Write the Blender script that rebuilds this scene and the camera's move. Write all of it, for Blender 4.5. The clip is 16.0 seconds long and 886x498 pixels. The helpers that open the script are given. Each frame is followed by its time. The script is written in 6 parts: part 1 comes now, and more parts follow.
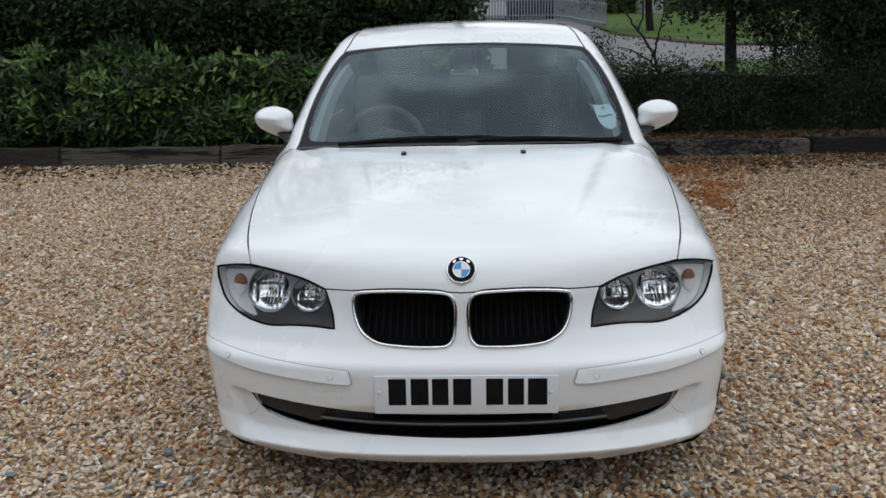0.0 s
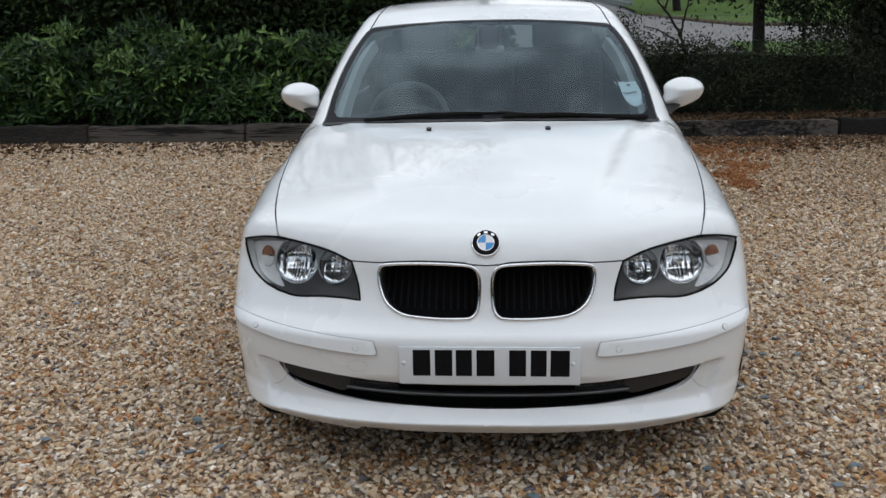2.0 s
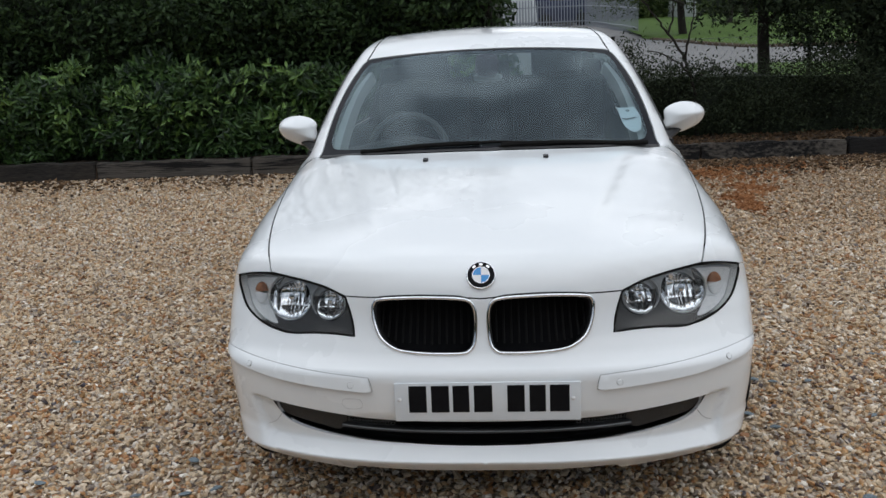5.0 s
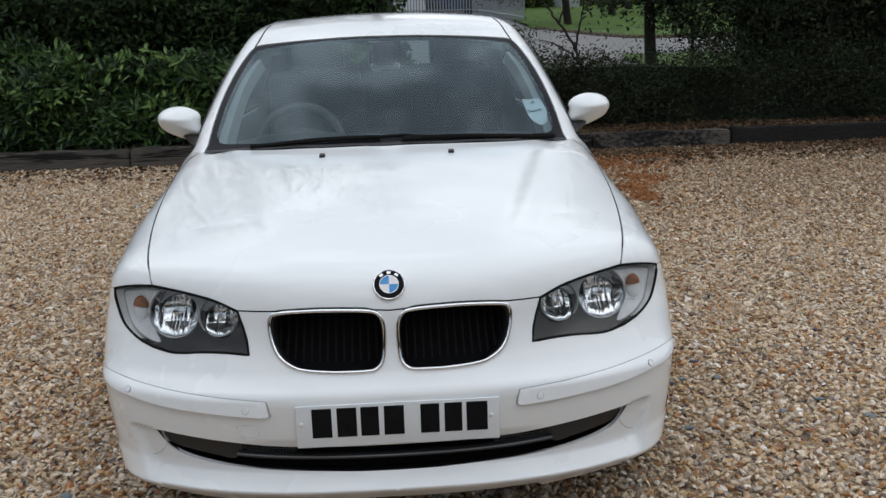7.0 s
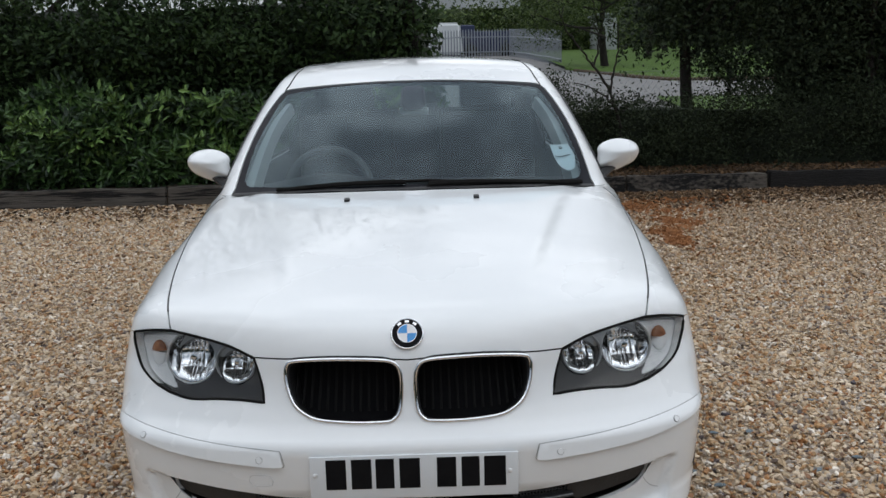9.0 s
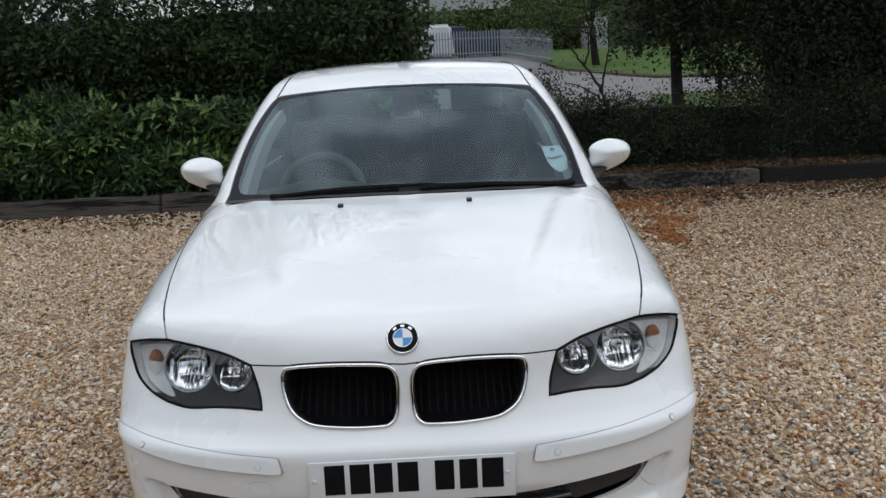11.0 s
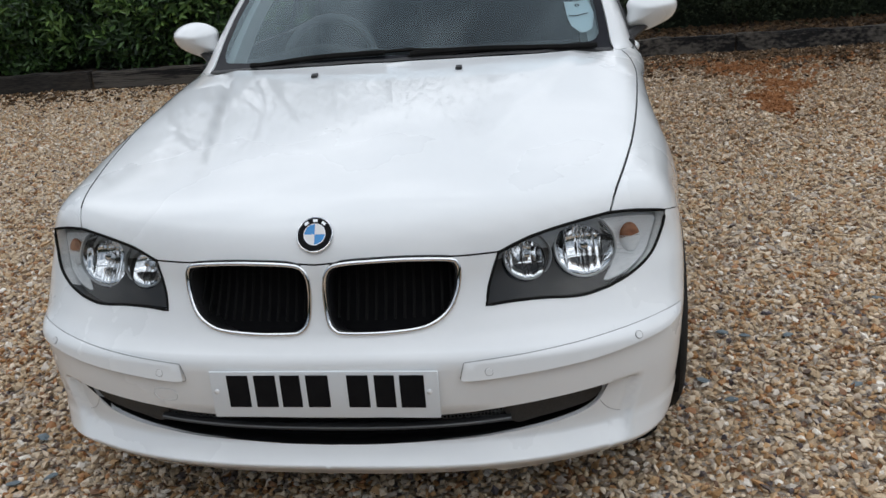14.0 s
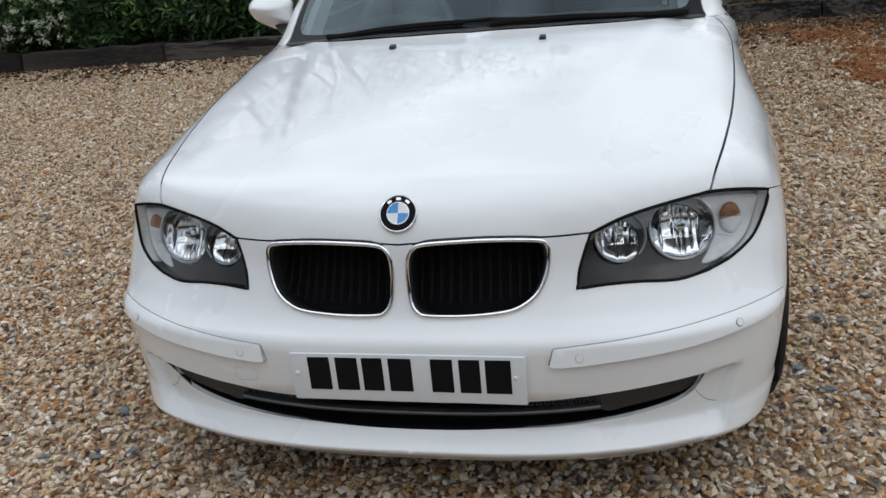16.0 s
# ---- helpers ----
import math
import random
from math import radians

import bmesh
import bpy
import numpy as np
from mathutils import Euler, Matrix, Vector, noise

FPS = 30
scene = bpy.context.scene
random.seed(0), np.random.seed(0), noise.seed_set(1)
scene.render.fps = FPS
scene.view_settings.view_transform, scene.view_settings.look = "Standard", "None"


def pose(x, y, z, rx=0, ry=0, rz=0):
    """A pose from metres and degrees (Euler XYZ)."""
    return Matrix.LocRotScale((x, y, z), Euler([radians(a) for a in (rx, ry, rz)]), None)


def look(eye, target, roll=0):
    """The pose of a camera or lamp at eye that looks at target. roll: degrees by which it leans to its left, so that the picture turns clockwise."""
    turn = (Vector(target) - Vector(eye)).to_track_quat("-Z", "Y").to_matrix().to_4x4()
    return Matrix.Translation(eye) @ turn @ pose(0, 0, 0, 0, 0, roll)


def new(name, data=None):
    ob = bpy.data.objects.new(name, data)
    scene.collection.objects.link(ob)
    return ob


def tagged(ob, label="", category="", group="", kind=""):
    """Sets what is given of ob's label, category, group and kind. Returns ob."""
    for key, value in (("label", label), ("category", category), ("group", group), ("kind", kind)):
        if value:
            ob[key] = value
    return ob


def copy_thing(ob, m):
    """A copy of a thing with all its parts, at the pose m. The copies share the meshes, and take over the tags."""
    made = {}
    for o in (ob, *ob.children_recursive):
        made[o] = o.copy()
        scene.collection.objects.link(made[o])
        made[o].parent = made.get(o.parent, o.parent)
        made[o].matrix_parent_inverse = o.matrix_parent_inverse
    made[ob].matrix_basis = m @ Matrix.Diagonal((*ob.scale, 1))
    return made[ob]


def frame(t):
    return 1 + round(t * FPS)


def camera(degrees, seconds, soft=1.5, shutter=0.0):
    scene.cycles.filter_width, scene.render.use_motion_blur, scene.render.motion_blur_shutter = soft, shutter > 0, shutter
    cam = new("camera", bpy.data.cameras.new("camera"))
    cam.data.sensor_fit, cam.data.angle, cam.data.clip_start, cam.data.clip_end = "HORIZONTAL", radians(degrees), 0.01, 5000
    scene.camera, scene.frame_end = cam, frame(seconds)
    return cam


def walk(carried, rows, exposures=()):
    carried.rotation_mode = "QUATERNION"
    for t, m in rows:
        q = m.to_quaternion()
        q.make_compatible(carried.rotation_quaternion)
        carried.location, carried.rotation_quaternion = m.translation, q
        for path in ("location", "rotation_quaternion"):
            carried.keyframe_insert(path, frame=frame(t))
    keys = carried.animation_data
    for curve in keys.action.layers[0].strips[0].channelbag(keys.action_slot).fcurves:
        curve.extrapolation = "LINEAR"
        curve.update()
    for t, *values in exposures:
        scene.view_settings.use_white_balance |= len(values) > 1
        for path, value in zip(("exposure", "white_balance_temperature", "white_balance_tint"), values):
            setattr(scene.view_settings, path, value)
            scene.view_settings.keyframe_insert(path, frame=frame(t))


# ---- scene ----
cam = camera(55.3, 16.0)
PATH = [
    (0, (0.037, -2.171, 1.346), (-0.037, -0.232, 0.858), -1.2),
    (0.3, (0.035, -2.171, 1.341), (-0.047, -0.228, 0.876), -0.9),
    (0.5, (0.033, -2.193, 1.348), (-0.053, -0.247, 0.893), -0.9),
    (0.8, (0.036, -2.194, 1.335), (-0.058, -0.246, 0.895), -0.8),
    (1, (0.031, -2.213, 1.336), (-0.063, -0.266, 0.885), -1.2),
    (1.3, (0.036, -2.211, 1.333), (-0.075, -0.272, 0.857), -1.3),
    (1.5, (0.033, -2.21, 1.331), (-0.076, -0.274, 0.841), -1.6),
    (1.8, (0.033, -2.195, 1.326), (-0.093, -0.267, 0.81), -1.1),
    (2, (0.03, -2.205, 1.33), (-0.096, -0.28, 0.801), -1.1),
    (2.3, (0.033, -2.185, 1.323), (-0.07, -0.262, 0.781), -0.9),
    (2.5, (0.033, -2.193, 1.327), (-0.047, -0.269, 0.785), -1.0),
    (2.8, (0.037, -2.192, 1.328), (-0.02, -0.271, 0.776), -1.6),
    (3, (0.036, -2.193, 1.329), (-0.017, -0.272, 0.777), -2.0),
    (3.3, (0.036, -2.19, 1.33), (-0.019, -0.269, 0.777), -1.5),
    (3.5, (0.03, -2.201, 1.335), (-0.034, -0.278, 0.79), -1.8),
    (3.7, (0.031, -2.202, 1.337), (-0.057, -0.27, 0.826), -1.7),
    (5.8, (0.204, -2.031, 1.319), (0.026, -0.093, 0.857), -3.1),
    (6, (0.236, -1.997, 1.306), (0.074, -0.071, 0.792), -3.9),
    (6.3, (0.196, -1.991, 1.315), (0.136, -0.05, 0.835), -2.9),
    (6.5, (0.181, -1.967, 1.323), (0.153, -0.025, 0.848), -2.6),
    (6.8, (0.09, -1.95, 1.328), (0.142, -0.002, 0.879), -2.1),
    (7, (0.032, -1.945, 1.332), (0.133, -0.012, 0.83), -1.7),
    (7.3, (0.021, -1.927, 1.338), (0.156, -0.008, 0.791), -1.1),
    (7.5, (0.023, -1.915, 1.337), (0.137, 0.012, 0.813), -0.4),
    (7.8, (0.05, -1.905, 1.343), (0.105, 0.042, 0.891), -1.0),
    (8, (0.067, -1.904, 1.346), (0.094, 0.05, 0.921), -1.3),
    (8.3, (0.071, -1.91, 1.348), (0.076, 0.048, 0.938), -1.3),
    (8.5, (0.071, -1.912, 1.348), (0.078, 0.046, 0.942), -1.3),
    (8.7, (0.072, -1.909, 1.347), (0.086, 0.048, 0.936), -1.3),
    (10.8, (0.077, -1.918, 1.35), (0.118, 0.042, 0.958), -2.4),
    (11, (0.079, -1.92, 1.356), (0.11, 0.038, 0.949), -2.6),
    (11.3, (0.105, -1.913, 1.35), (0.119, 0.039, 0.914), -2.8),
    (11.5, (0.123, -1.921, 1.348), (0.141, 0.028, 0.899), -3.3),
    (11.8, (0.181, -1.92, 1.334), (0.212, 0.015, 0.827), -3.3),
    (12, (0.222, -1.912, 1.325), (0.255, 0.005, 0.756), -4.1),
    (12.3, (0.267, -1.871, 1.312), (0.275, -0.021, 0.551), -6.3),
    (12.5, (0.289, -1.824, 1.294), (0.253, 0.018, 0.516), -7.9),
    (12.8, (0.293, -1.708, 1.288), (0.279, 0.14, 0.521), -5.6),
    (13, (0.298, -1.638, 1.288), (0.303, 0.199, 0.497), -3.0),
    (13.3, (0.329, -1.583, 1.288), (0.317, 0.243, 0.473), -2.1),
    (13.5, (0.364, -1.572, 1.302), (0.29, 0.266, 0.516), -2.9),
    (13.8, (0.474, -1.566, 1.298), (0.23, 0.286, 0.583), -4.6),
    (14, (0.549, -1.553, 1.292), (0.247, 0.299, 0.601), -4.7),
    (14.3, (0.592, -1.544, 1.287), (0.299, 0.308, 0.592), -4.1),
    (14.5, (0.636, -1.533, 1.29), (0.345, 0.33, 0.625), -4.1),
    (14.8, (0.636, -1.547, 1.286), (0.397, 0.344, 0.68), -3.4),
    (15, (0.642, -1.537, 1.284), (0.391, 0.356, 0.689), -3.5),
    (15.3, (0.604, -1.539, 1.29), (0.287, 0.343, 0.692), -3.7),
    (15.5, (0.588, -1.529, 1.281), (0.182, 0.339, 0.692), -4.0),
    (15.7, (0.546, -1.523, 1.291), (0.084, 0.326, 0.685), -4.3),
    (15.8, (0.529, -1.509, 1.292), (0.054, 0.329, 0.662), -3.9),
    (15.9, (0.505, -1.509, 1.299), (0.028, 0.297, 0.586), -5.4),
    (16, (0.486, -1.484, 1.287), (0.037, 0.319, 0.545), -5.9),
]
walk(cam, [(t, look(eye, target, roll)) for t, eye, target, roll in PATH])

# ---- world: bright overcast sky with broken cloud, one soft sun ----
def build_world():
    world = bpy.data.worlds.new("sky")
    scene.world = world
    world.use_nodes = True
    nt = world.node_tree
    nt.nodes.clear()
    out = nt.nodes.new("ShaderNodeOutputWorld")
    back = nt.nodes.new("ShaderNodeBackground")
    sky = nt.nodes.new("ShaderNodeTexSky")
    sky.sky_type, sky.sun_disc = "NISHITA", False
    sky.sun_elevation, sky.sun_rotation = radians(75), radians(40)
    geo = nt.nodes.new("ShaderNodeTexCoord")
    stretch = nt.nodes.new("ShaderNodeMapping")
    stretch.inputs["Scale"].default_value = (1.0, 1.0, 1.9)
    cloud = nt.nodes.new("ShaderNodeTexNoise")
    cloud.inputs["Scale"].default_value, cloud.inputs["Detail"].default_value = 3.4, 6.0
    cloud.inputs["Roughness"].default_value = 0.55
    ramp = nt.nodes.new("ShaderNodeValToRGB")
    ramp.color_ramp.elements[0].position, ramp.color_ramp.elements[1].position = 0.39, 0.62
    ramp.color_ramp.interpolation = "EASE"
    ramp.color_ramp.elements[0].color = (2.4, 3.0, 3.8, 1)
    ramp.color_ramp.elements[1].color = (11.8, 12.5, 13.35, 1)
    mix = nt.nodes.new("ShaderNodeMix")
    mix.data_type, mix.inputs["Factor"].default_value = "RGBA", 0.86
    nt.links.new(geo.outputs["Generated"], stretch.inputs["Vector"])
    nt.links.new(stretch.outputs["Vector"], cloud.inputs["Vector"])
    nt.links.new(cloud.outputs["Fac"], ramp.inputs["Fac"])
    nt.links.new(sky.outputs["Color"], mix.inputs["A"])
    # an overcast sky is brighter overhead than at the horizon
    height = nt.nodes.new("ShaderNodeSeparateXYZ")
    nt.links.new(geo.outputs["Generated"], height.inputs["Vector"])
    lift = nt.nodes.new("ShaderNodeMath")
    lift.operation, lift.use_clamp = "MULTIPLY_ADD", False
    lift.inputs[1].default_value, lift.inputs[2].default_value = 0.86, 0.44
    nt.links.new(height.outputs["Z"], lift.inputs[0])
    scaled = nt.nodes.new("ShaderNodeVectorMath")
    scaled.operation = "SCALE"
    nt.links.new(ramp.outputs["Color"], scaled.inputs["Vector"])
    nt.links.new(lift.outputs[0], scaled.inputs["Scale"])
    nt.links.new(scaled.outputs["Vector"], mix.inputs["B"])
    nt.links.new(mix.outputs["Result"], back.inputs["Color"])
    back.inputs["Strength"].default_value = 0.091
    nt.links.new(back.outputs["Background"], out.inputs["Surface"])
    sun = bpy.data.lights.new("sun", "SUN")
    sun.energy, sun.angle, sun.color = 1.42, radians(128), (0.985, 0.99, 1.0)
    new("sun", sun).matrix_world = look((1.5, 2.5, 8), (0, 0.6, 0))


build_world()

# ---- materials ----
def nodes_of(name):
    m = bpy.data.materials.new(name)
    m.use_nodes = True
    nt = m.node_tree
    return m, nt, nt.nodes["Principled BSDF"]


def surface(name, dark, light, scale=8.0, rough=0.5, metal=0.0, bump=0.0, bump_scale=60.0, spread=0.5, coat=0.0, island=0.0, rough_var=0.1,
            stretch=(1, 1, 1)):
    """A node material: two colours mixed by noise at two scales, uneven gloss, fine relief, and a change from piece to piece."""
    m, nt, bsdf = nodes_of(name)
    where = nt.nodes.new("ShaderNodeTexCoord")
    big = nt.nodes.new("ShaderNodeTexNoise")
    big.inputs["Scale"].default_value, big.inputs["Detail"].default_value = scale, 6.0
    fine = nt.nodes.new("ShaderNodeTexNoise")
    fine.inputs["Scale"].default_value, fine.inputs["Detail"].default_value = bump_scale, 4.0
    drawn = nt.nodes.new("ShaderNodeMapping")
    drawn.inputs["Scale"].default_value = stretch
    nt.links.new(where.outputs["Object"], drawn.inputs["Vector"])
    for n in (big, fine):
        nt.links.new(drawn.outputs["Vector"], n.inputs["Vector"])
    blend = nt.nodes.new("ShaderNodeMath")
    blend.operation = "MULTIPLY_ADD"
    blend.inputs[1].default_value = 0.4
    nt.links.new(fine.outputs["Fac"], blend.inputs[0])
    scaled = nt.nodes.new("ShaderNodeMath")
    scaled.operation = "MULTIPLY"
    scaled.inputs[1].default_value = 0.6
    nt.links.new(big.outputs["Fac"], scaled.inputs[0])
    nt.links.new(scaled.outputs[0], blend.inputs[2])
    last = blend.outputs[0]
    if island:
        geo = nt.nodes.new("ShaderNodeNewGeometry")
        vary = nt.nodes.new("ShaderNodeMath")
        vary.operation = "MULTIPLY_ADD"
        vary.inputs[1].default_value, vary.inputs[2].default_value = island, -island / 2
        nt.links.new(geo.outputs["Random Per Island"], vary.inputs[0])
        plus = nt.nodes.new("ShaderNodeMath")
        nt.links.new(last, plus.inputs[0])
        nt.links.new(vary.outputs[0], plus.inputs[1])
        last = plus.outputs[0]
    ramp = nt.nodes.new("ShaderNodeValToRGB")
    ramp.color_ramp.elements[0].position, ramp.color_ramp.elements[1].position = 0.5 - spread / 2, 0.5 + spread / 2
    ramp.color_ramp.elements[0].color, ramp.color_ramp.elements[1].color = (*dark, 1), (*light, 1)
    nt.links.new(last, ramp.inputs["Fac"])
    nt.links.new(ramp.outputs["Color"], bsdf.inputs["Base Color"])
    bsdf.inputs["Metallic"].default_value = metal
    gloss = nt.nodes.new("ShaderNodeMath")
    gloss.operation = "MULTIPLY_ADD"
    gloss.inputs[1].default_value, gloss.inputs[2].default_value = rough_var, rough - rough_var / 2
    nt.links.new(big.outputs["Fac"], gloss.inputs[0])
    nt.links.new(gloss.outputs[0], bsdf.inputs["Roughness"])
    bsdf.inputs["Coat Weight"].default_value, bsdf.inputs["Coat Roughness"].default_value = coat, 0.04
    if bump:
        relief = nt.nodes.new("ShaderNodeBump")
        relief.inputs["Strength"].default_value, relief.inputs["Distance"].default_value = 1.0, bump
        nt.links.new(fine.outputs["Fac"], relief.inputs["Height"])
        nt.links.new(relief.outputs["Normal"], bsdf.inputs["Normal"])
    return m


def clear_glass(name, tint, ior=1.5, gleam=(1, 1, 1)):
    """A thin pane: tinted see-through, with gloss by Fresnel, or an even slight gloss without an ior."""
    m, nt, bsdf = nodes_of(name)
    nt.nodes.remove(bsdf)
    out = nt.nodes["Material Output"]
    see = nt.nodes.new("ShaderNodeBsdfTransparent")
    see.inputs["Color"].default_value = (*tint, 1)
    shine = nt.nodes.new("ShaderNodeBsdfGlossy")
    shine.inputs["Roughness"].default_value = 0.015
    shine.inputs["Color"].default_value = (*gleam, 1)
    fresnel = nt.nodes.new("ShaderNodeFresnel")
    fresnel.inputs["IOR"].default_value = ior or 1.5
    mix = nt.nodes.new("ShaderNodeMixShader")
    mix.inputs["Fac"].default_value = 0.06
    if ior:
        nt.links.new(fresnel.outputs["Fac"], mix.inputs["Fac"])
    nt.links.new(see.outputs["BSDF"], mix.inputs[1])
    nt.links.new(shine.outputs["BSDF"], mix.inputs[2])
    nt.links.new(mix.outputs["Shader"], out.inputs["Surface"])
    return m


def gravel_material(name, per_object=False, ground=False, dust=0.0, soil=(.40, .305, .20)):
    """Flint gravel: cream, tan, rust, grey and a few slate-blue stones; as ground, cells of the same stones with a relief."""
    m, nt, bsdf = nodes_of(name)
    ramp = nt.nodes.new("ShaderNodeValToRGB")
    tones = [(0.0, (.07, .065, .08)), (0.04, (.13, .085, .06)), (0.09, (.34, .15, .055)), (0.19, (.46, .27, .12)), (0.40, (.50, .375, .24)),
             (0.60, (.58, .45, .31)), (0.76, (.71, .585, .44)), (0.88, (.34, .28, .23)), (1.0, (.88, .81, .71))]
    while len(ramp.color_ramp.elements) < len(tones):
        ramp.color_ramp.elements.new(0.5)
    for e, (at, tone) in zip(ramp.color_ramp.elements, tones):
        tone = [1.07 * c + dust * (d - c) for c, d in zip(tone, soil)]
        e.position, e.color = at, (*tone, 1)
    where = nt.nodes.new("ShaderNodeTexCoord")
    if ground:
        cells = nt.nodes.new("ShaderNodeTexVoronoi")
        cells.inputs["Scale"].default_value = 70.0
        nt.links.new(where.outputs["Object"], cells.inputs["Vector"])
        pick = nt.nodes.new("ShaderNodeSeparateColor")
        nt.links.new(cells.outputs["Color"], pick.inputs["Color"])
        source = pick.outputs["Red"]
        relief = nt.nodes.new("ShaderNodeBump")
        relief.inputs["Strength"].default_value, relief.inputs["Distance"].default_value = 1.0, 0.012
        relief.invert = True
        nt.links.new(cells.outputs["Distance"], relief.inputs["Height"])
        nt.links.new(relief.outputs["Normal"], bsdf.inputs["Normal"])
    elif per_object:
        source = nt.nodes.new("ShaderNodeObjectInfo").outputs["Random"]
    else:
        source = nt.nodes.new("ShaderNodeNewGeometry").outputs["Random Per Island"]
    nt.links.new(source, ramp.inputs["Fac"])
    grain = nt.nodes.new("ShaderNodeTexNoise")
    grain.inputs["Scale"].default_value, grain.inputs["Detail"].default_value = 130.0, 5.0
    nt.links.new(where.outputs["Object"], grain.inputs["Vector"])
    tint = nt.nodes.new("ShaderNodeMix")
    tint.data_type, tint.blend_type = "RGBA", "OVERLAY"
    tint.inputs["Factor"].default_value = 0.55
    nt.links.new(ramp.outputs["Color"], tint.inputs["A"])
    nt.links.new(grain.outputs["Fac"], tint.inputs["B"])
    nt.links.new(tint.outputs["Result"], bsdf.inputs["Base Color"])
    bsdf.inputs["Roughness"].default_value = 0.62
    return m


PAINT = surface("white_paint", (.795, .815, .82), (.835, .85, .855), scale=1.5, rough=.28, coat=1.0, bump=0.0, spread=.8, rough_var=.06)
BLADE = surface("grey_plastic", (.022, .022, .023), (.042, .042, .043), scale=20, rough=.5, bump=.0004, bump_scale=900)
PLASTIC = surface("black_plastic", (.010, .010, .011), (.022, .022, .023), scale=20, rough=.45, bump=.0004, bump_scale=900)
GLOSS_BLACK = surface("gloss_black", (.008, .008, .009), (.014, .014, .016), scale=6, rough=.10, rough_var=.04)
DARK = surface("dark_underside", (.008, .008, .008), (.02, .019, .018), scale=12, rough=.85)
CHROME = surface("chrome", (.72, .73, .74), (.86, .86, .87), scale=9, rough=.08, metal=1.0, rough_var=.06)
REFLECTOR = surface("lamp_reflector", (.93, .94, .95), (.98, .98, .99), scale=30, rough=.11, metal=1.0, rough_var=.08)
BEZEL = surface("lamp_bezel", (.056, .052, .050), (.085, .080, .077), scale=14, rough=.5, rough_var=.1)
LENS = clear_glass("lamp_lens", (.96, .97, .97), 1.5)
GLASS_MAT = clear_glass("window_glass", (.52, .59, .61), 1.52, (.74, .91, 1.0))
REAR_GLASS = clear_glass("rear_glass", (.82, .89, .88), 0)
DARK_GLASS = clear_glass("side_glass", (.42, .49, .47), 0)
PIT = surface("unlit_cavity", (.006, .006, .007), (.012, .012, .013), scale=20, rough=.95)
PIT.node_tree.nodes["Principled BSDF"].inputs["Specular IOR Level"].default_value = .1
GRILLE = surface("grille_black", (.003, .003, .003), (.007, .007, .007), scale=20, rough=.85)
JOINT = surface("panel_joint", (.30, .30, .305), (.38, .38, .385), scale=20, rough=.7)
UPPER_BEZEL = surface("upper_lamp_bezel", (.30, .305, .31), (.42, .425, .43), scale=12, rough=.3, metal=.3)
SILVER_DULL = surface("dull_silver", (.16, .165, .17), (.24, .245, .25), scale=12, rough=.4)
AMBER = surface("amber_bulb", (.20, .075, .035), (.46, .21, .11), scale=34, rough=.3, spread=.22)
FROSTED = surface("frosted_silver", (.86, .87, .87), (.98, .98, .98), scale=60, rough=.30, metal=.0, spread=.35, stretch=(1, 1, 3))
RIM_GREY = surface("grey_rim", (.09, .095, .095), (.14, .145, .145), scale=14, rough=.5)
FINE_MESH = surface("dark_mesh", (.009, .009, .009), (.034, .033, .031), scale=260, rough=.4, bump=.0015, bump_scale=420)
SILVER = surface("silver_plastic", (.42, .43, .43), (.58, .59, .59), scale=12, rough=.3, metal=.3)
TYRE = surface("tyre_rubber", (.012, .012, .012), (.03, .029, .027), scale=14, rough=.8, bump=.001, bump_scale=220)
ALLOY = surface("alloy", (.45, .46, .47), (.60, .61, .62), scale=7, rough=.32, metal=.9)
PLATE_WHITE = surface("plate_white", (.70, .735, .76), (.75, .78, .80), scale=5, rough=.3, rough_var=.1)
INK = surface("black_ink", (.008, .008, .009), (.014, .014, .015), scale=20, rough=.4)
BLUE = surface("enamel_blue", (.02, .21, .55), (.03, .28, .66), scale=20, rough=.15, coat=.6)
ENAMEL = surface("enamel_white", (.72, .73, .74), (.8, .8, .8), scale=20, rough=.15, coat=.6)
DASH = surface("dashboard_vinyl", (.026, .028, .031), (.045, .047, .050), scale=9, rough=.7, bump=.0008, bump_scale=500)
CLOTH = surface("seat_cloth", (.016, .017, .020), (.040, .041, .044), scale=9, rough=.9, bump=.0008, bump_scale=700)
TRIM = surface("pillar_trim", (.50, .56, .56), (.62, .67, .66), scale=6, rough=.75)
LINING = surface("roof_lining", (.40, .42, .42), (.48, .50, .49), scale=12, rough=.9, bump=.0006, bump_scale=500)
PAPER = surface("permit_paper", (.86, .95, .96), (.92, .98, .98), scale=10, rough=.55)
WINE = surface("wine_plastic", (.030, .006, .022), (.055, .012, .042), scale=12, rough=.4)
GRAVEL = gravel_material("gravel_stones")
STONE = gravel_material("loose_stone", per_object=True)
# brown of leaf mould, dimmed further for the shade of the trees
SOILED_SHADED = gravel_material("soiled_gravel", dust=0.7, soil=(.18, .112, .056))
DUSTY = gravel_material("dusty_gravel", dust=0.18)
# in these two, dust and soil paint in the shade between stones
OPEN_YARD = gravel_material("gap_shade_average", ground=True, dust=0.45, soil=(.11, .062, .028))
YARD = gravel_material("gap_shaded_bed", ground=True, dust=0.5, soil=(.06, .044, .03))
SLATE = surface("slate_chip", (.10, .135, .155), (.20, .25, .275), scale=30, rough=.55, bump=.001, bump_scale=200)
OCHRE = surface("ochre_sand", (.13, .050, .015), (.34, .140, .048), scale=14, rough=.95, bump=.004, bump_scale=120)
SOIL = surface("dark_soil", (.035, .024, .016), (.10, .065, .04), scale=6, rough=.95, bump=.012, bump_scale=60)
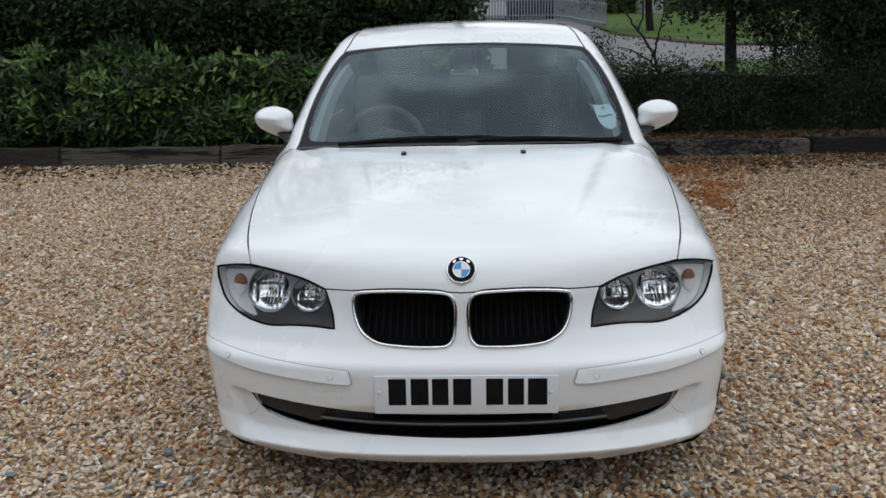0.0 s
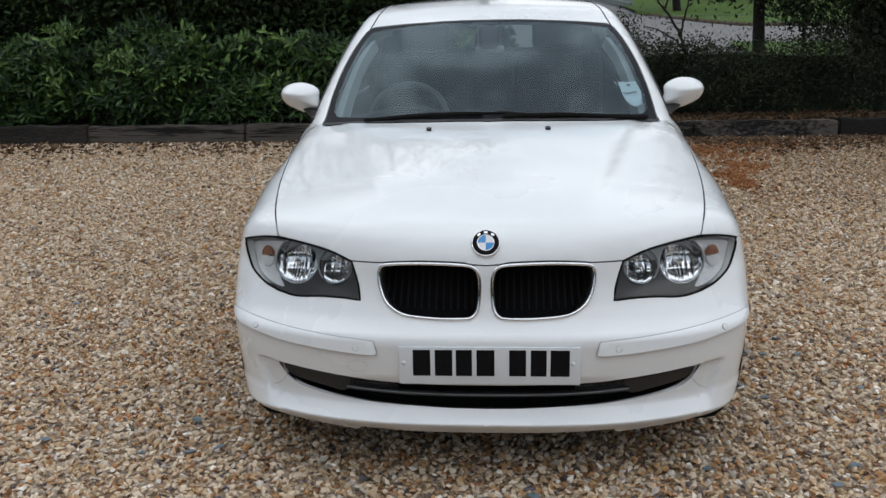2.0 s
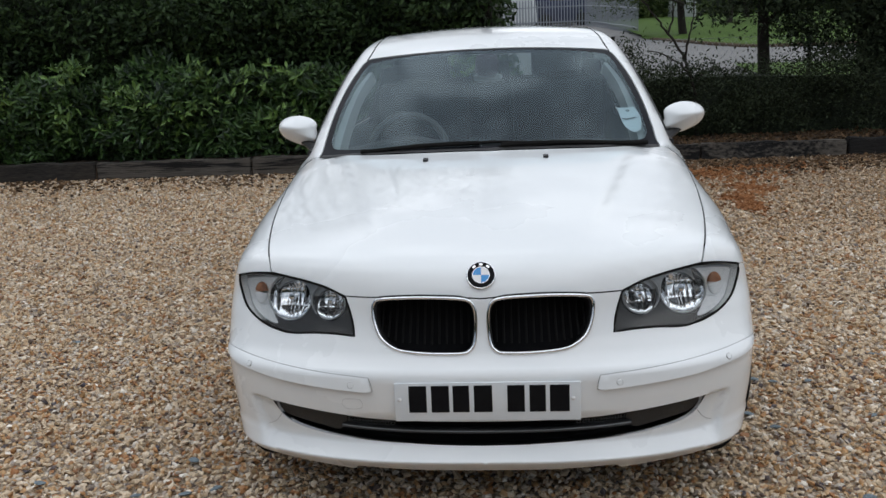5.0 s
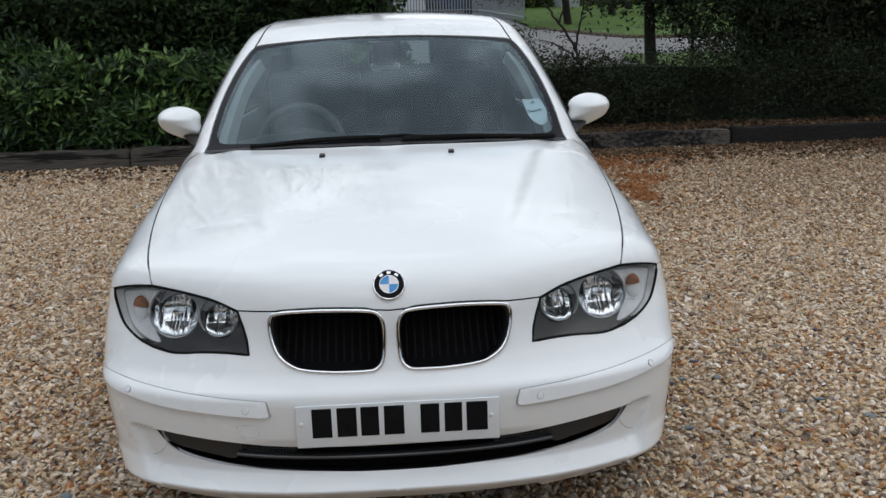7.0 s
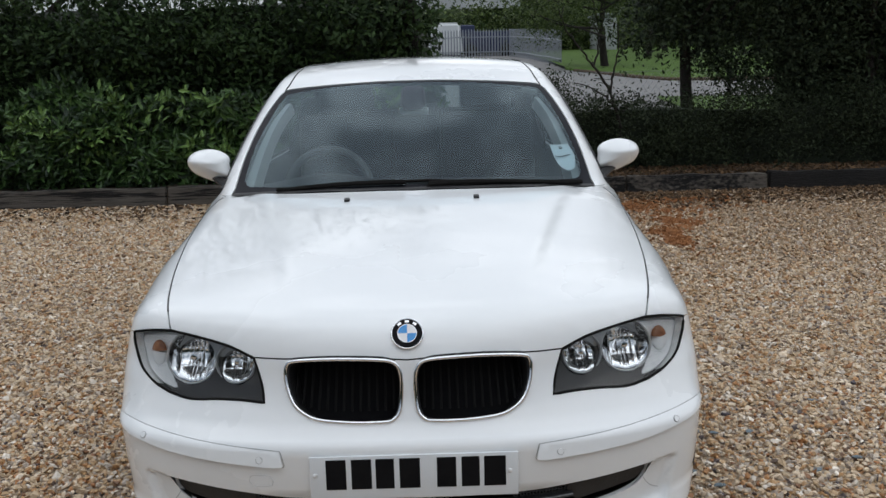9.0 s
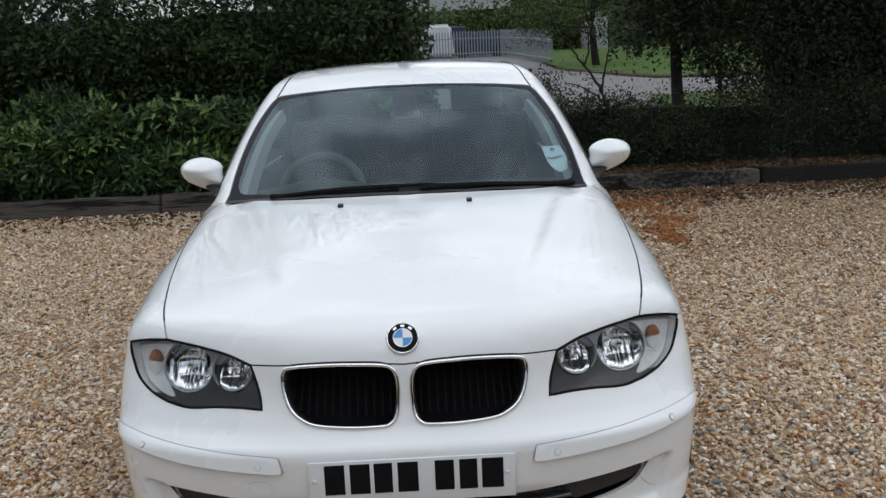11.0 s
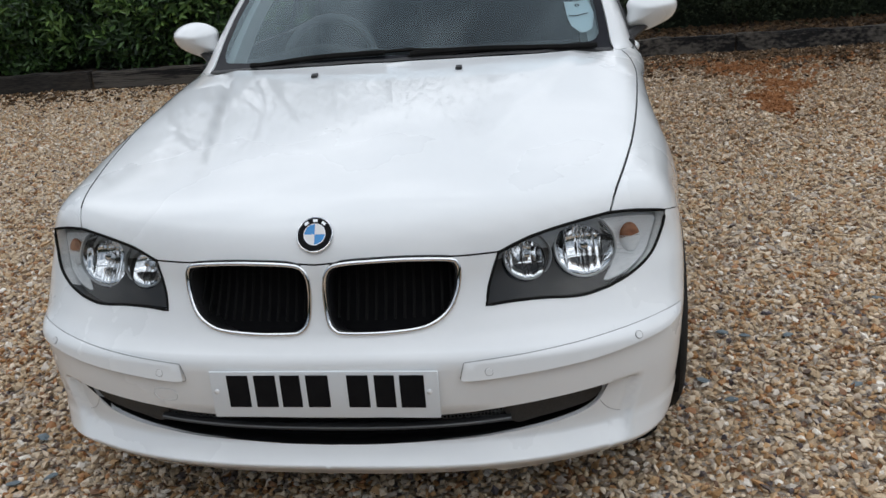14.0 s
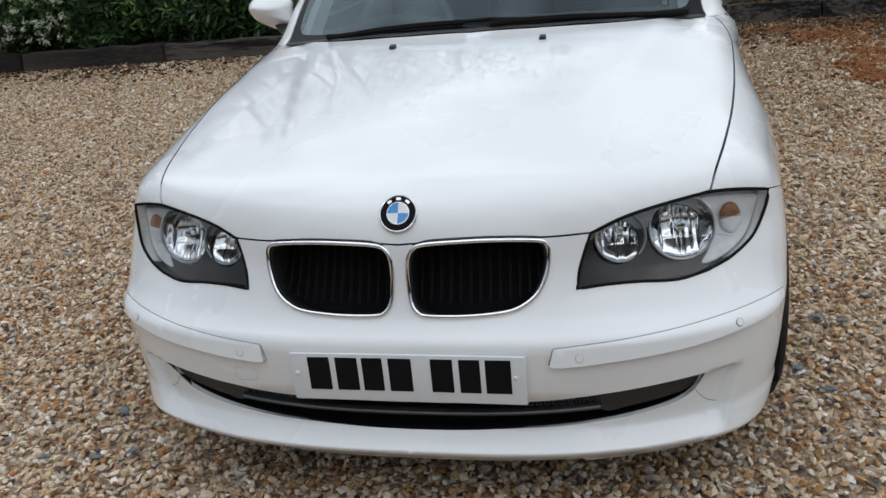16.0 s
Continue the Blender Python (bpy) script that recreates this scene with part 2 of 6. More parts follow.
SLEEPER = surface("old_sleeper", (.008, .007, .006), (.075, .062, .05), scale=2.2, rough=.85, bump=.006, bump_scale=38, spread=.30, stretch=(.3, 1, 2.2))
LAUREL = surface("laurel_leaf", (.008, .024, .007), (.060, .128, .026), scale=2.2, rough=.5, spread=.4, island=.5, rough_var=.15)
YEW = surface("dark_leaf", (.010, .017, .009), (.050, .070, .034), scale=3, rough=.66, island=.7)
HEDGE_GREEN = surface("tall_hedge_leaf", (.012, .023, .010), (.046, .082, .026), scale=2.2, rough=.55, island=.6)
IVY = surface("ivy_leaf", (.009, .014, .007), (.046, .060, .031), scale=2.0, rough=.8, island=.4, spread=.4)
FRESH = surface("fresh_laurel", (.030, .075, .012), (.135, .235, .050), scale=3, rough=.45, island=.7)
SPRING = surface("spring_leaf", (.022, .042, .010), (.092, .130, .034), scale=3, rough=.6, island=.7)
BARK = surface("bark", (.010, .008, .007), (.034, .027, .022), scale=7, rough=.95, bump=.012, bump_scale=40)
LITTER = surface("dead_leaves", (.035, .020, .010), (.15, .085, .038), scale=9, rough=.9, island=.6)
GRASS = surface("grass", (.032, .070, .010), (.095, .160, .028), scale=2.0, rough=.8, bump=.02, bump_scale=25)
ASPHALT = surface("asphalt", (.14, .138, .135), (.21, .205, .20), scale=2, rough=.9, bump=.003, bump_scale=120)
GALV = surface("galvanised_steel", (.24, .26, .29), (.36, .38, .41), scale=5, rough=.5, metal=.4)
VAN_WHITE = surface("van_white", (.62, .64, .65), (.72, .74, .75), scale=1, rough=.35)
BLOSSOM = surface("white_blossom", (.50, .50, .40), (.72, .71, .60), scale=20, rough=.7, island=.5)
BLUE_PAINT = surface("blue_paint", (.010, .016, .05), (.018, .03, .09), scale=3, rough=.5)
CLADDING = surface("grey_cladding", (.38, .40, .42), (.52, .54, .56), scale=1, rough=.6)

FRIT = surface("ceramic_border", (.016, .017, .021), (.026, .027, .032), scale=6, rough=.18, rough_var=.04)

# dull leaves, ceramic, ink and soot-black plastic: little gloss
for dull in (YEW, IVY, HEDGE_GREEN, SPRING, GRASS, FRIT, INK, GRILLE, DARK, BEZEL, TYRE):
    dull.node_tree.nodes["Principled BSDF"].inputs["Specular IOR Level"].default_value = 0.15
FRIT.node_tree.nodes["Principled BSDF"].inputs["Specular IOR Level"].default_value = 0.16
for dull in (FRIT, INK, DARK):
    dull.node_tree.nodes["Principled BSDF"].inputs["IOR"].default_value = 1.2

# ---- the car's outer skin, as one smooth implicit surface (front bumper at y = 0, tail towards +y) ----
def smooth_curve(xs, ys):
    """A monotone cubic through the points, as a quick table."""
    xs, ys = np.array(xs, float), np.array(ys, float)
    h, d = np.diff(xs), np.diff(ys) / np.diff(xs)
    m = np.zeros_like(ys)
    m[0], m[-1] = d[0], d[-1]
    for i in range(1, len(xs) - 1):
        if d[i - 1] * d[i] > 0:
            w1, w2 = 2 * h[i] + h[i - 1], h[i] + 2 * h[i - 1]
            m[i] = (w1 + w2) / (w1 / d[i - 1] + w2 / d[i])
    q = np.linspace(xs[0], xs[-1], 3000)
    i = np.clip(np.searchsorted(xs, q) - 1, 0, len(h) - 1)
    s = (q - xs[i]) / h[i]
    v = ((1 + 2 * s) * (1 - s) ** 2 * ys[i] + s * (1 - s) ** 2 * h[i] * m[i]
         + s * s * (3 - 2 * s) * ys[i + 1] + s * s * (s - 1) * h[i] * m[i + 1])
    return lambda t: np.interp(t, q, v)


NOSE = smooth_curve([.05, .13, .165, .196, .2035, .215, .235, .26, .33, .38, .445, .456, .468, .485, .50, .55, .60, .645, .70, .78, .9],
                    [.12, .052, .022, -.009, -.015, -.009, .000, .006, .003, 0, .0, .003, .015, .034, .045, .066, .077, .084, .10, .12, .16])
SWEEP = smooth_curve([.1, .3, .44, .55, .64, .7, .9], [.19, .185, .185, .21, .24, .235, .23])
POWER = smooth_curve([.1, .44, .6, .7, .9], [2.9, 2.9, 2.15, 2.05, 2.0])
HOOD = smooth_curve([-.2, .0, .05, .128, .25, .4, .6, .8, 1.0, 1.15, 1.4, 2, 3, 3.9, 4.4],
                    [.62, .68, .70, .735, .778, .816, .856, .890, .918, .936, .95, .955, .965, .97, .95])
PLAN = smooth_curve([-.2, 0, .15, .3, .41, .5, .62, .74, 1.0, 1.3, 2.0, 2.8, 3.4, 3.7, 4.0, 4.2, 4.4],
                    [.64, .71, .77, .806, .816, .822, .836, .848, .850, .845, .848, .85, .862, .852, .82, .75, .62])
TUCK = smooth_curve([.05, .12, .2, .35, .52, .62, .72, .8, .88, .96, 1.1],
                    [-.115, -.062, -.031, -.008, 0, -.008, -.028, -.053, -.074, -.11, -.19])
SHOULDER = smooth_curve([-.2, .55, .97, 1.15, 1.45, 2.5, 3.6, 4.4], [0, 0, 0, .010, .042, .042, .028, 0])
WAIST = smooth_curve([-.2, .55, .8, .97, 1.3, 1.8, 2.5, 4.4], [0, 0, .006, .013, .018, .014, 0, 0])
ROOF = smooth_curve([1.2, 1.5, 1.8, 2.0, 2.25, 2.6, 3.0, 3.4, 3.8, 4.2],
                    [1.03, 1.20, 1.335, 1.385, 1.415, 1.426, 1.415, 1.385, 1.33, 1.24])
GLASS = smooth_curve([.7, .92, 1.12, 1.25, 1.38, 1.5], [.84, .772, .699, .645, .575, .49])
TAIL = smooth_curve([.1, .25, .4, .55, .6, .8, .95, 1.2], [.14, .04, 0, .01, .03, .05, .07, .12])


def smax(k, *g):
    m = np.maximum.reduce(g)
    return m + k * np.log(sum(np.exp((a - m) / k) for a in g))


def skin(p):
    """Below zero inside the car's outer skin."""
    x, y, z = np.abs(p[..., 0]), p[..., 1], p[..., 2]
    nose = NOSE(z) + SWEEP(z) * (x / .768) ** POWER(z) - y
    brow = .3235 + .026 * (x / .61) ** 2.2
    ledge = np.clip((z - .2035) / .040, 0, 1)
    shelf = np.clip((brow - z) / .012, 0, 1) * np.clip((.700 - .25 * np.clip(.34 - z, 0, .1) - x) / .034, 0, 1)
    nose = nose + .024 * ledge * shelf * shelf * (3 - 2 * shelf)
    crease = .009 / (1 + np.exp(-(x - (.30 + .30 * np.clip((y - .2) / 1.1, 0, 1))) / .008)) * np.clip((y - .18) / .3, 0, 1)
    flare = .004 * np.clip((.262 - z) / .012, 0, 1) * np.clip((x - .60) / .08, 0, 1)
    nose = nose - flare
    top = z - HOOD(y) + (.125 - .040 * np.clip((y - .7) / .6, 0, 1)) * x ** 2.2 + crease * np.exp(-((x - .45) / .3) ** 2)
    # behind the bonnet's rear edge the scuttle drops away, so that the windscreen runs down into it
    top = top + .07 * np.clip((y - 1.106 - .43 * x ** 2) / .03, 0, 1) * np.clip((.70 - x) / .03, 0, 1)
    shoulder = SHOULDER(y) * np.clip((z - .76) / .10, 0, 1) * np.clip((1.02 - z) / .08, 0, 1) - WAIST(y) * np.exp(-((z - .73) / .07) ** 2)
    side = x - PLAN(y) - TUCK(z) - shoulder - flare * np.clip((.9 - y) / .3, 0, 1)
    tail = y - 4.22 + TAIL(z) + .16 * (x / .8) ** 3
    low = smax(.035, smax(.024, nose, top), side, tail)
    low = np.maximum(low, .13 - z)
    slope = 1.84
    screen = (1.10 + (z - .934) * slope + (.60 - .6 * np.clip(z - .9, 0, .5)) * x ** 2 - .10 * np.sin(np.clip((z - .93) / .38, 0, 1) * np.pi) * .3 - y) / 2.1
    roof = (z - ROOF(y) + .10 * x ** 2) / 1.05
    flank = (x - GLASS(z) + .012 * (y - 2) ** 2) / 1.06
    back = (y - 4.13 + (z - 1.0) * .85 + .16 * x ** 2) / 1.3
    house = np.maximum(smax(.020, smax(.012, screen, roof), flank, back), .8 - z)
    return -smax(.006, -low, -house)


def slope_of(p, e=.003):
    p = np.asarray(p, float)
    g = np.stack([skin(p + e * a) - skin(p - e * a) for a in np.eye(3)], -1) / (2 * e)
    return g


def normal_of(p):
    g = slope_of(p)
    return g / np.maximum(np.linalg.norm(g, axis=-1, keepdims=True), 1e-9)


def snap(p):
    """The place on the skin nearest to each guide."""
    p = np.array(p, float)
    for _ in range(12):
        g = slope_of(p)
        p = p - .8 * g * (skin(p) / np.maximum((g * g).sum(-1), .05))[..., None]
    return p


def strike(origin, way, far=4.0, steps=160):
    """Where rays first meet the skin; origin and way are rows."""
    t = np.linspace(0, far, steps)
    inside = skin(origin[:, None] + t[None, :, None] * way[:, None]) < 0
    hit = inside.any(1)
    i = np.maximum(inside.argmax(1), 1)
    lo, hi = t[i - 1], t[i]
    for _ in range(26):
        mid = (lo + hi) / 2
        q = skin(origin + mid[:, None] * way) < 0
        hi, lo = np.where(q, mid, hi), np.where(q, lo, mid)
    return origin + hi[:, None] * way, hit


# ---- mesh helpers ----
from mathutils.geometry import delaunay_2d_cdt


def mesh_of(name, verts, faces, material, smooth=True, normals=None):
    me = bpy.data.meshes.new(name)
    me.from_pydata([tuple(v) for v in verts], [], [tuple(int(i) for i in f) for f in faces])
    me.polygons.foreach_set("use_smooth", [smooth] * len(me.polygons))
    me.materials.append(material)
    if normals is not None:
        me.normals_split_custom_set_from_vertices([tuple(n) for n in normals])
    me.update()
    return me


def big_mesh(name, verts, faces, material, smooth=False):
    """A mesh of many triangles, from arrays."""
    me = bpy.data.meshes.new(name)
    verts, faces = np.asarray(verts, np.float32), np.asarray(faces, np.int32)
    k = faces.shape[1]
    me.vertices.add(len(verts)), me.loops.add(faces.size), me.polygons.add(len(faces))
    me.vertices.foreach_set("co", verts.ravel())
    me.loops.foreach_set("vertex_index", faces.ravel())
    me.polygons.foreach_set("loop_start", np.arange(0, faces.size, k, dtype=np.int32))
    me.polygons.foreach_set("use_smooth", np.full(len(faces), smooth))
    me.materials.append(material)
    me.update(calc_edges=True)
    me.validate()
    return me


def thing(name, label, category, group="", at=(0, 0, 0)):
    """An Empty at the thing's base, which parents its parts."""
    ob = tagged(new(name), label, category, group)
    ob.location = at
    return ob


def part(name, me, parent, label=""):
    """One mesh as a part; a mesh in world places, or a bmesh with its material given by the caller."""
    ob = new(name, me)
    ob.parent = parent
    if parent.type == "EMPTY":
        ob.matrix_parent_inverse = Matrix.Translation(-parent.location)
    if label:
        tagged(ob, label)
    return ob


def bm_mesh(name, bm, material, smooth=True, angle=35):
    me = bpy.data.meshes.new(name)
    bmesh.ops.recalc_face_normals(bm, faces=bm.faces)
    for f in bm.faces:
        f.smooth = smooth
    if smooth:
        for e in bm.edges:
            e.smooth = len(e.link_faces) == 2 and e.calc_face_angle(0) < radians(angle)
    bm.to_mesh(me)
    bm.free()
    me.materials.append(material)
    return me


def box(name, material, m, size, bevel=.004, segments=2):
    """A box with rounded edges, at the pose m."""
    bm = bmesh.new()
    bmesh.ops.create_cube(bm, size=1, matrix=Matrix.Diagonal((*size, 1)))
    if bevel:
        bmesh.ops.bevel(bm, geom=bm.edges[:], offset=bevel, segments=segments, affect="EDGES", profile=.6)
    bmesh.ops.transform(bm, matrix=m, verts=bm.verts)
    return bm_mesh(name, bm, material)


def lathe(name, material, m, profile, n=40):
    """A profile of (radius, height) turned about the local z axis."""
    verts, faces = [], []
    for r, h in profile:
        for i in range(n):
            a = 2 * math.pi * i / n
            verts.append(m @ Vector((r * math.cos(a), r * math.sin(a), h)))
    for j in range(len(profile) - 1):
        for i in range(n):
            k = (i + 1) % n
            faces.append((j * n + i, j * n + k, (j + 1) * n + k, (j + 1) * n + i))
    bm = bmesh.new()
    bv = [bm.verts.new(v) for v in verts]
    for f in faces:
        bm.faces.new([bv[i] for i in f])
    bmesh.ops.remove_doubles(bm, verts=bm.verts, dist=1e-5)
    return bm_mesh(name, bm, material, angle=40)


def tube(name, material, points, radius, n=10, closed=False, flat=1.0):
    """A round or flattened bar along points; radius may be a list."""
    pts = [Vector(p) for p in points]
    k = len(pts)
    radii = radius if isinstance(radius, (list, tuple)) else [radius] * k
    bm = bmesh.new()
    rings, up = [], Vector((0, 0, 1))
    for i, p in enumerate(pts):
        a = pts[(i - 1) % k] if closed or i else p
        b = pts[(i + 1) % k] if closed or i < k - 1 else p
        t = (b - a).normalized()
        side = t.cross(up)
        side = side.normalized() if side.length > 1e-3 else t.cross(Vector((0, 1, 0))).normalized()
        over = side.cross(t).normalized()
        rings.append([bm.verts.new(p + radii[i] * (math.cos(c) * side + flat * math.sin(c) * over))
                      for c in (2 * math.pi * j / n for j in range(n))])
    for i in range(k if closed else k - 1):
        a, b = rings[i], rings[(i + 1) % k]
        for j in range(n):
            bm.faces.new((a[j], a[(j + 1) % n], b[(j + 1) % n], b[j]))
    if not closed:
        bm.faces.new(rings[0]), bm.faces.new(rings[-1])
    return bm_mesh(name, bm, material, angle=50)


def spline(points, step=.02):
    """A Catmull-Rom curve through the points, sampled about every step metres, without its last point."""
    p = np.array(points, float)
    if len(p) == 2:
        n = max(1, int(np.linalg.norm(p[1] - p[0]) / step))
        return p[0] + (p[1] - p[0]) * (np.arange(n) / n)[:, None]
    ext = np.vstack([2 * p[0] - p[1], p, 2 * p[-1] - p[-2]])
    out = []
    for i in range(len(p) - 1):
        a, b, c, d = ext[i:i + 4]
        n = max(1, int(np.linalg.norm(c - b) / step))
        t = (np.arange(n) / n)[:, None]
        out.append(.5 * ((2 * b) + (c - a) * t + (2 * a - 5 * b + 4 * c - d) * t ** 2 + (3 * b - a - 3 * c + d) * t ** 3))
    return np.vstack(out)


def ring(points, step=.02):
    """A closed smooth curve through the points."""
    p = np.array(points, float)
    k = len(p)
    out = []
    for i in range(k):
        a, b, c, d = p[(i - 1) % k], p[i], p[(i + 1) % k], p[(i + 2) % k]
        n = max(1, int(np.linalg.norm(c - b) / step))
        t = (np.arange(n) / n)[:, None]
        out.append(.5 * ((2 * b) + (c - a) * t + (2 * a - 5 * b + 4 * c - d) * t ** 2 + (3 * b - a - 3 * c + d) * t ** 3))
    return np.vstack(out)


def loop(*segments, step=.02):
    """A closed outline of smooth segments; each begins where the last one ended."""
    return snap(np.vstack([spline(s, step) for s in segments]))


def inside(poly, pts):
    x, y = pts[:, 0][:, None], pts[:, 1][:, None]
    x1, y1 = poly[:, 0], poly[:, 1]
    x2, y2 = np.roll(x1, -1), np.roll(y1, -1)
    with np.errstate(divide="ignore", invalid="ignore"):
        cross = ((y1 > y) != (y2 > y)) & (x < (x2 - x1) * (y - y1) / (y2 - y1) + x1)
    return cross.sum(1) % 2 == 1


def clearance(poly, pts):
    a, b = poly, np.roll(poly, -1, 0)
    ab = b - a
    t = np.clip(((pts[:, None] - a) * ab).sum(-1) / np.maximum((ab * ab).sum(-1), 1e-12), 0, 1)
    return np.linalg.norm(pts[:, None] - a - t[..., None] * ab, axis=-1).min(1)


def shrink(poly, d):
    area = .5 * (poly[:, 0] * np.roll(poly[:, 1], -1) - np.roll(poly[:, 0], -1) * poly[:, 1]).sum()
    t = np.roll(poly, -1, 0) - np.roll(poly, 1, 0)
    t = t / np.maximum(np.linalg.norm(t, axis=1, keepdims=True), 1e-9)
    return poly + d * np.sign(area) * np.stack([-t[:, 1], t[:, 0]], -1)


def patch(outline, way, holes=(), step=.022, gap=.0, flange=.0, sink=0.0, hole_flange=0.0, hole_gap=0.0):
    """A piece of the skin inside a closed outline, as seen along way: places, faces and normals, with turned-in edges.
    sink: how far it lies below the skin."""
    w = np.array(way, float)
    w /= np.linalg.norm(w)
    u = np.cross(w, (0, 0, 1.0)) if abs(w[2]) < .9 else np.array((1.0, 0, 0))
    u /= np.linalg.norm(u)
    v = np.cross(u, w)
    flat = lambda p: np.stack([p @ u, p @ v], -1)
    rims = [shrink(flat(np.asarray(outline)), gap)] + [shrink(flat(np.asarray(h)), -hole_gap) for h in holes]
    lo, hi = rims[0].min(0), rims[0].max(0)
    gx, gy = np.meshgrid(np.arange(lo[0] + step / 2, hi[0], step), np.arange(lo[1] + step / 2, hi[1], step))
    gx = gx + (np.arange(gx.shape[0]) % 2)[:, None] * step / 2
    grid = np.stack([gx.ravel(), gy.ravel()], -1)
    keep = inside(rims[0], grid)
    for h in rims[1:]:
        keep &= ~inside(h, grid)
    grid = grid[keep]
    for r in rims:
        grid = grid[clearance(r, grid) > step * .45]
    pts = np.vstack([*rims, grid])
    edges, at = [], 0
    for r in rims:
        edges += [(at + i, at + (i + 1) % len(r)) for i in range(len(r))]
        at += len(r)
    got = delaunay_2d_cdt([Vector(p) for p in pts.tolist()], edges, [], 1, 1e-7)
    flat_pts = np.array([tuple(p) for p in got[0]])
    tri = np.array([f for f in got[2] if len(f) == 3])
    mid = flat_pts[tri].mean(1)
    good = inside(rims[0], mid)
    for h in rims[1:]:
        good &= ~inside(h, mid)
    tri = tri[good]
    centre = np.asarray(outline).mean(0)
    start = (flat_pts[:, :1] * u + flat_pts[:, 1:] * v) + w * (centre @ w - 1.2)
    place, hit = strike(start, np.repeat(w[None], len(start), 0), 2.6, 200)
    normal = normal_of(place)
    place = place - sink * normal
    a, b, c = place[tri[:, 0]], place[tri[:, 1]], place[tri[:, 2]]
    wrong = (np.cross(b - a, c - a) * normal[tri[:, 0]]).sum(1) < 0
    tri[wrong] = tri[wrong][:, ::-1]
    V, F, N = [place], [tuple(t) for t in tri], [normal]
    back = {}
    for new_i, olds in enumerate(got[3]):
        for o in olds:
            back[o] = new_i
    count, at = len(place), 0
    for n_rim, r in enumerate(rims):
        deep = flange if n_rim == 0 else hole_flange
        if deep:
            idx = [back[at + i] for i in range(len(r))]
            low = place[idx] - deep * normal[idx]
            edge = place[idx]
            out = np.roll(edge, -1, 0) - np.roll(edge, 1, 0)
            out = np.cross(out, normal[idx])
            out /= np.maximum(np.linalg.norm(out, axis=1, keepdims=True), 1e-9)
            V += [edge, low]
            N += [out, out]
            k = len(idx)
            for i in range(k):
                j = (i + 1) % k
                F.append((count + i, count + k + i, count + k + j, count + j))
            count += 2 * k
        at += len(r)
    return np.vstack(V), F, np.vstack(N)


def mirrored(p):
    V, F, N = p
    s = np.array([-1, 1, 1])
    return V * s, [tuple(reversed(f)) for f in F], N * s


def both(p):
    return [p, mirrored(p)]


def joined(name, patches, material):
    V, F, N, n = [], [], [], 0
    for v, f, m in patches:
        V.append(v), N.append(m)
        F += [tuple(i + n for i in g) for g in f]
        n += len(v)
    return mesh_of(name, np.vstack(V), F, material, True, np.vstack(N))


# ---- the car ----
car = thing("car", "white five-door hatchback car parked on gravel", "car", at=(0, 0.74, 0))
AXLE_F, AXLE_R, ARCH, HUB = .668, 3.40, .340, .305


def arch(axle, a0, a1, x=.85, n=7):
    """Guides along a wheel arch, from angle to angle (0: towards the front, 90: top)."""
    return [(x, axle - ARCH * math.cos(radians(a)), HUB + ARCH * math.sin(radians(a))) for a in np.linspace(a0, a1, n)]


HOOD_EDGE = [(0, .086, .649), (.07, .09, .653), (.195, .102, .655), (.31, .12, .649), (.392, .144, .647)]
LAMP_TOP = [(.392, .144, .647), (.45, .171, .668), (.51, .198, .680), (.57, .228, .687), (.634, .262, .692)]
LAMP_TOP_OUT = [(.634, .262, .692), (.69, .292, .686), (.762, .343, .667)]
LAMP_OUT = [(.762, .343, .667), (.757, .326, .637), (.728, .280, .590), (.680, .231, .560), (.629, .193, .544)]
LAMP_LOW = [(.629, .193, .544), (.578, .165, .5375), (.537, .150, .5385), (.49, .136, .5435), (.42, .115, .546), (.364, .099, .5435)]
LAMP_IN = [(.364, .099, .5435), (.370, .115, .580), (.380, .130, .613), (.392, .144, .647)]
SHUT = [(.634, .262, .692), (.650, .305, .733), (.676, .414, .761), (.708, .590, .790), (.734, .82, .820), (.748, 1.09, .844), (.742, 1.25, .868), (.722, 1.335, .893)]
COWL = [(.722, 1.335, .893), (.70, 1.325, .899), (.451, 1.182, .920), (.22, 1.117, .929), (0, 1.094, .934)]
WING_LINE = [(.762, .343, .667), (.80, .42, .648), (.825, .50, .632), (.847, .605, .620)]
MID_TOP = [(0, .006, .322), (.15, .006, .321), (.262, .012, .322), (.30, .016, .328), (.445, .039, .339), (.545, .07, .347), (.620, .105, .353)]
MID_LOW = [(.620, .105, .353), (.605, .122, .308), (.567, .107, .281), (.486, .081, .263), (.395, .058, .2535), (.30, .041, .2475), (.128, .025, .2425), (0, .022, .241)]
KIDNEY = [(.0175, .079, .610), (.023, .083, .632), (.035, .086, .645), (.06, .090, .650), (.12, .093, .653), (.2, .103, .652), (.288, .116, .645), (.305, .117, .634), (.3085, .1135, .613),
          (.303, .101, .578), (.286, .085, .543), (.258, .071, .521), (.220, .060, .509), (.141, .052, .503), (.061, .050, .5035), (.038, .0525, .509), (.023, .060, .528), (.017, .072, .573)]
SCREEN_SIDE = [(.70, 1.325, .899), (.676, 1.49, 1.030), (.628, 1.685, 1.172), (.572, 1.83, 1.265), (.555, 1.851, 1.281)]
HEADER = [(.555, 1.851, 1.281), (.54, 1.854, 1.287), (.42, 1.832, 1.301), (.256, 1.814, 1.308), (0, 1.802, 1.313)]
DITCH = [(.555, 1.851, 1.281), (.53, 1.96, 1.34), (.512, 2.15, 1.380), (.503, 2.6, 1.397), (.49, 3.2, 1.373), (.468, 3.76, 1.310)]


def flip(points):
    return [(-x, y, z) for x, y, z in reversed(points)]


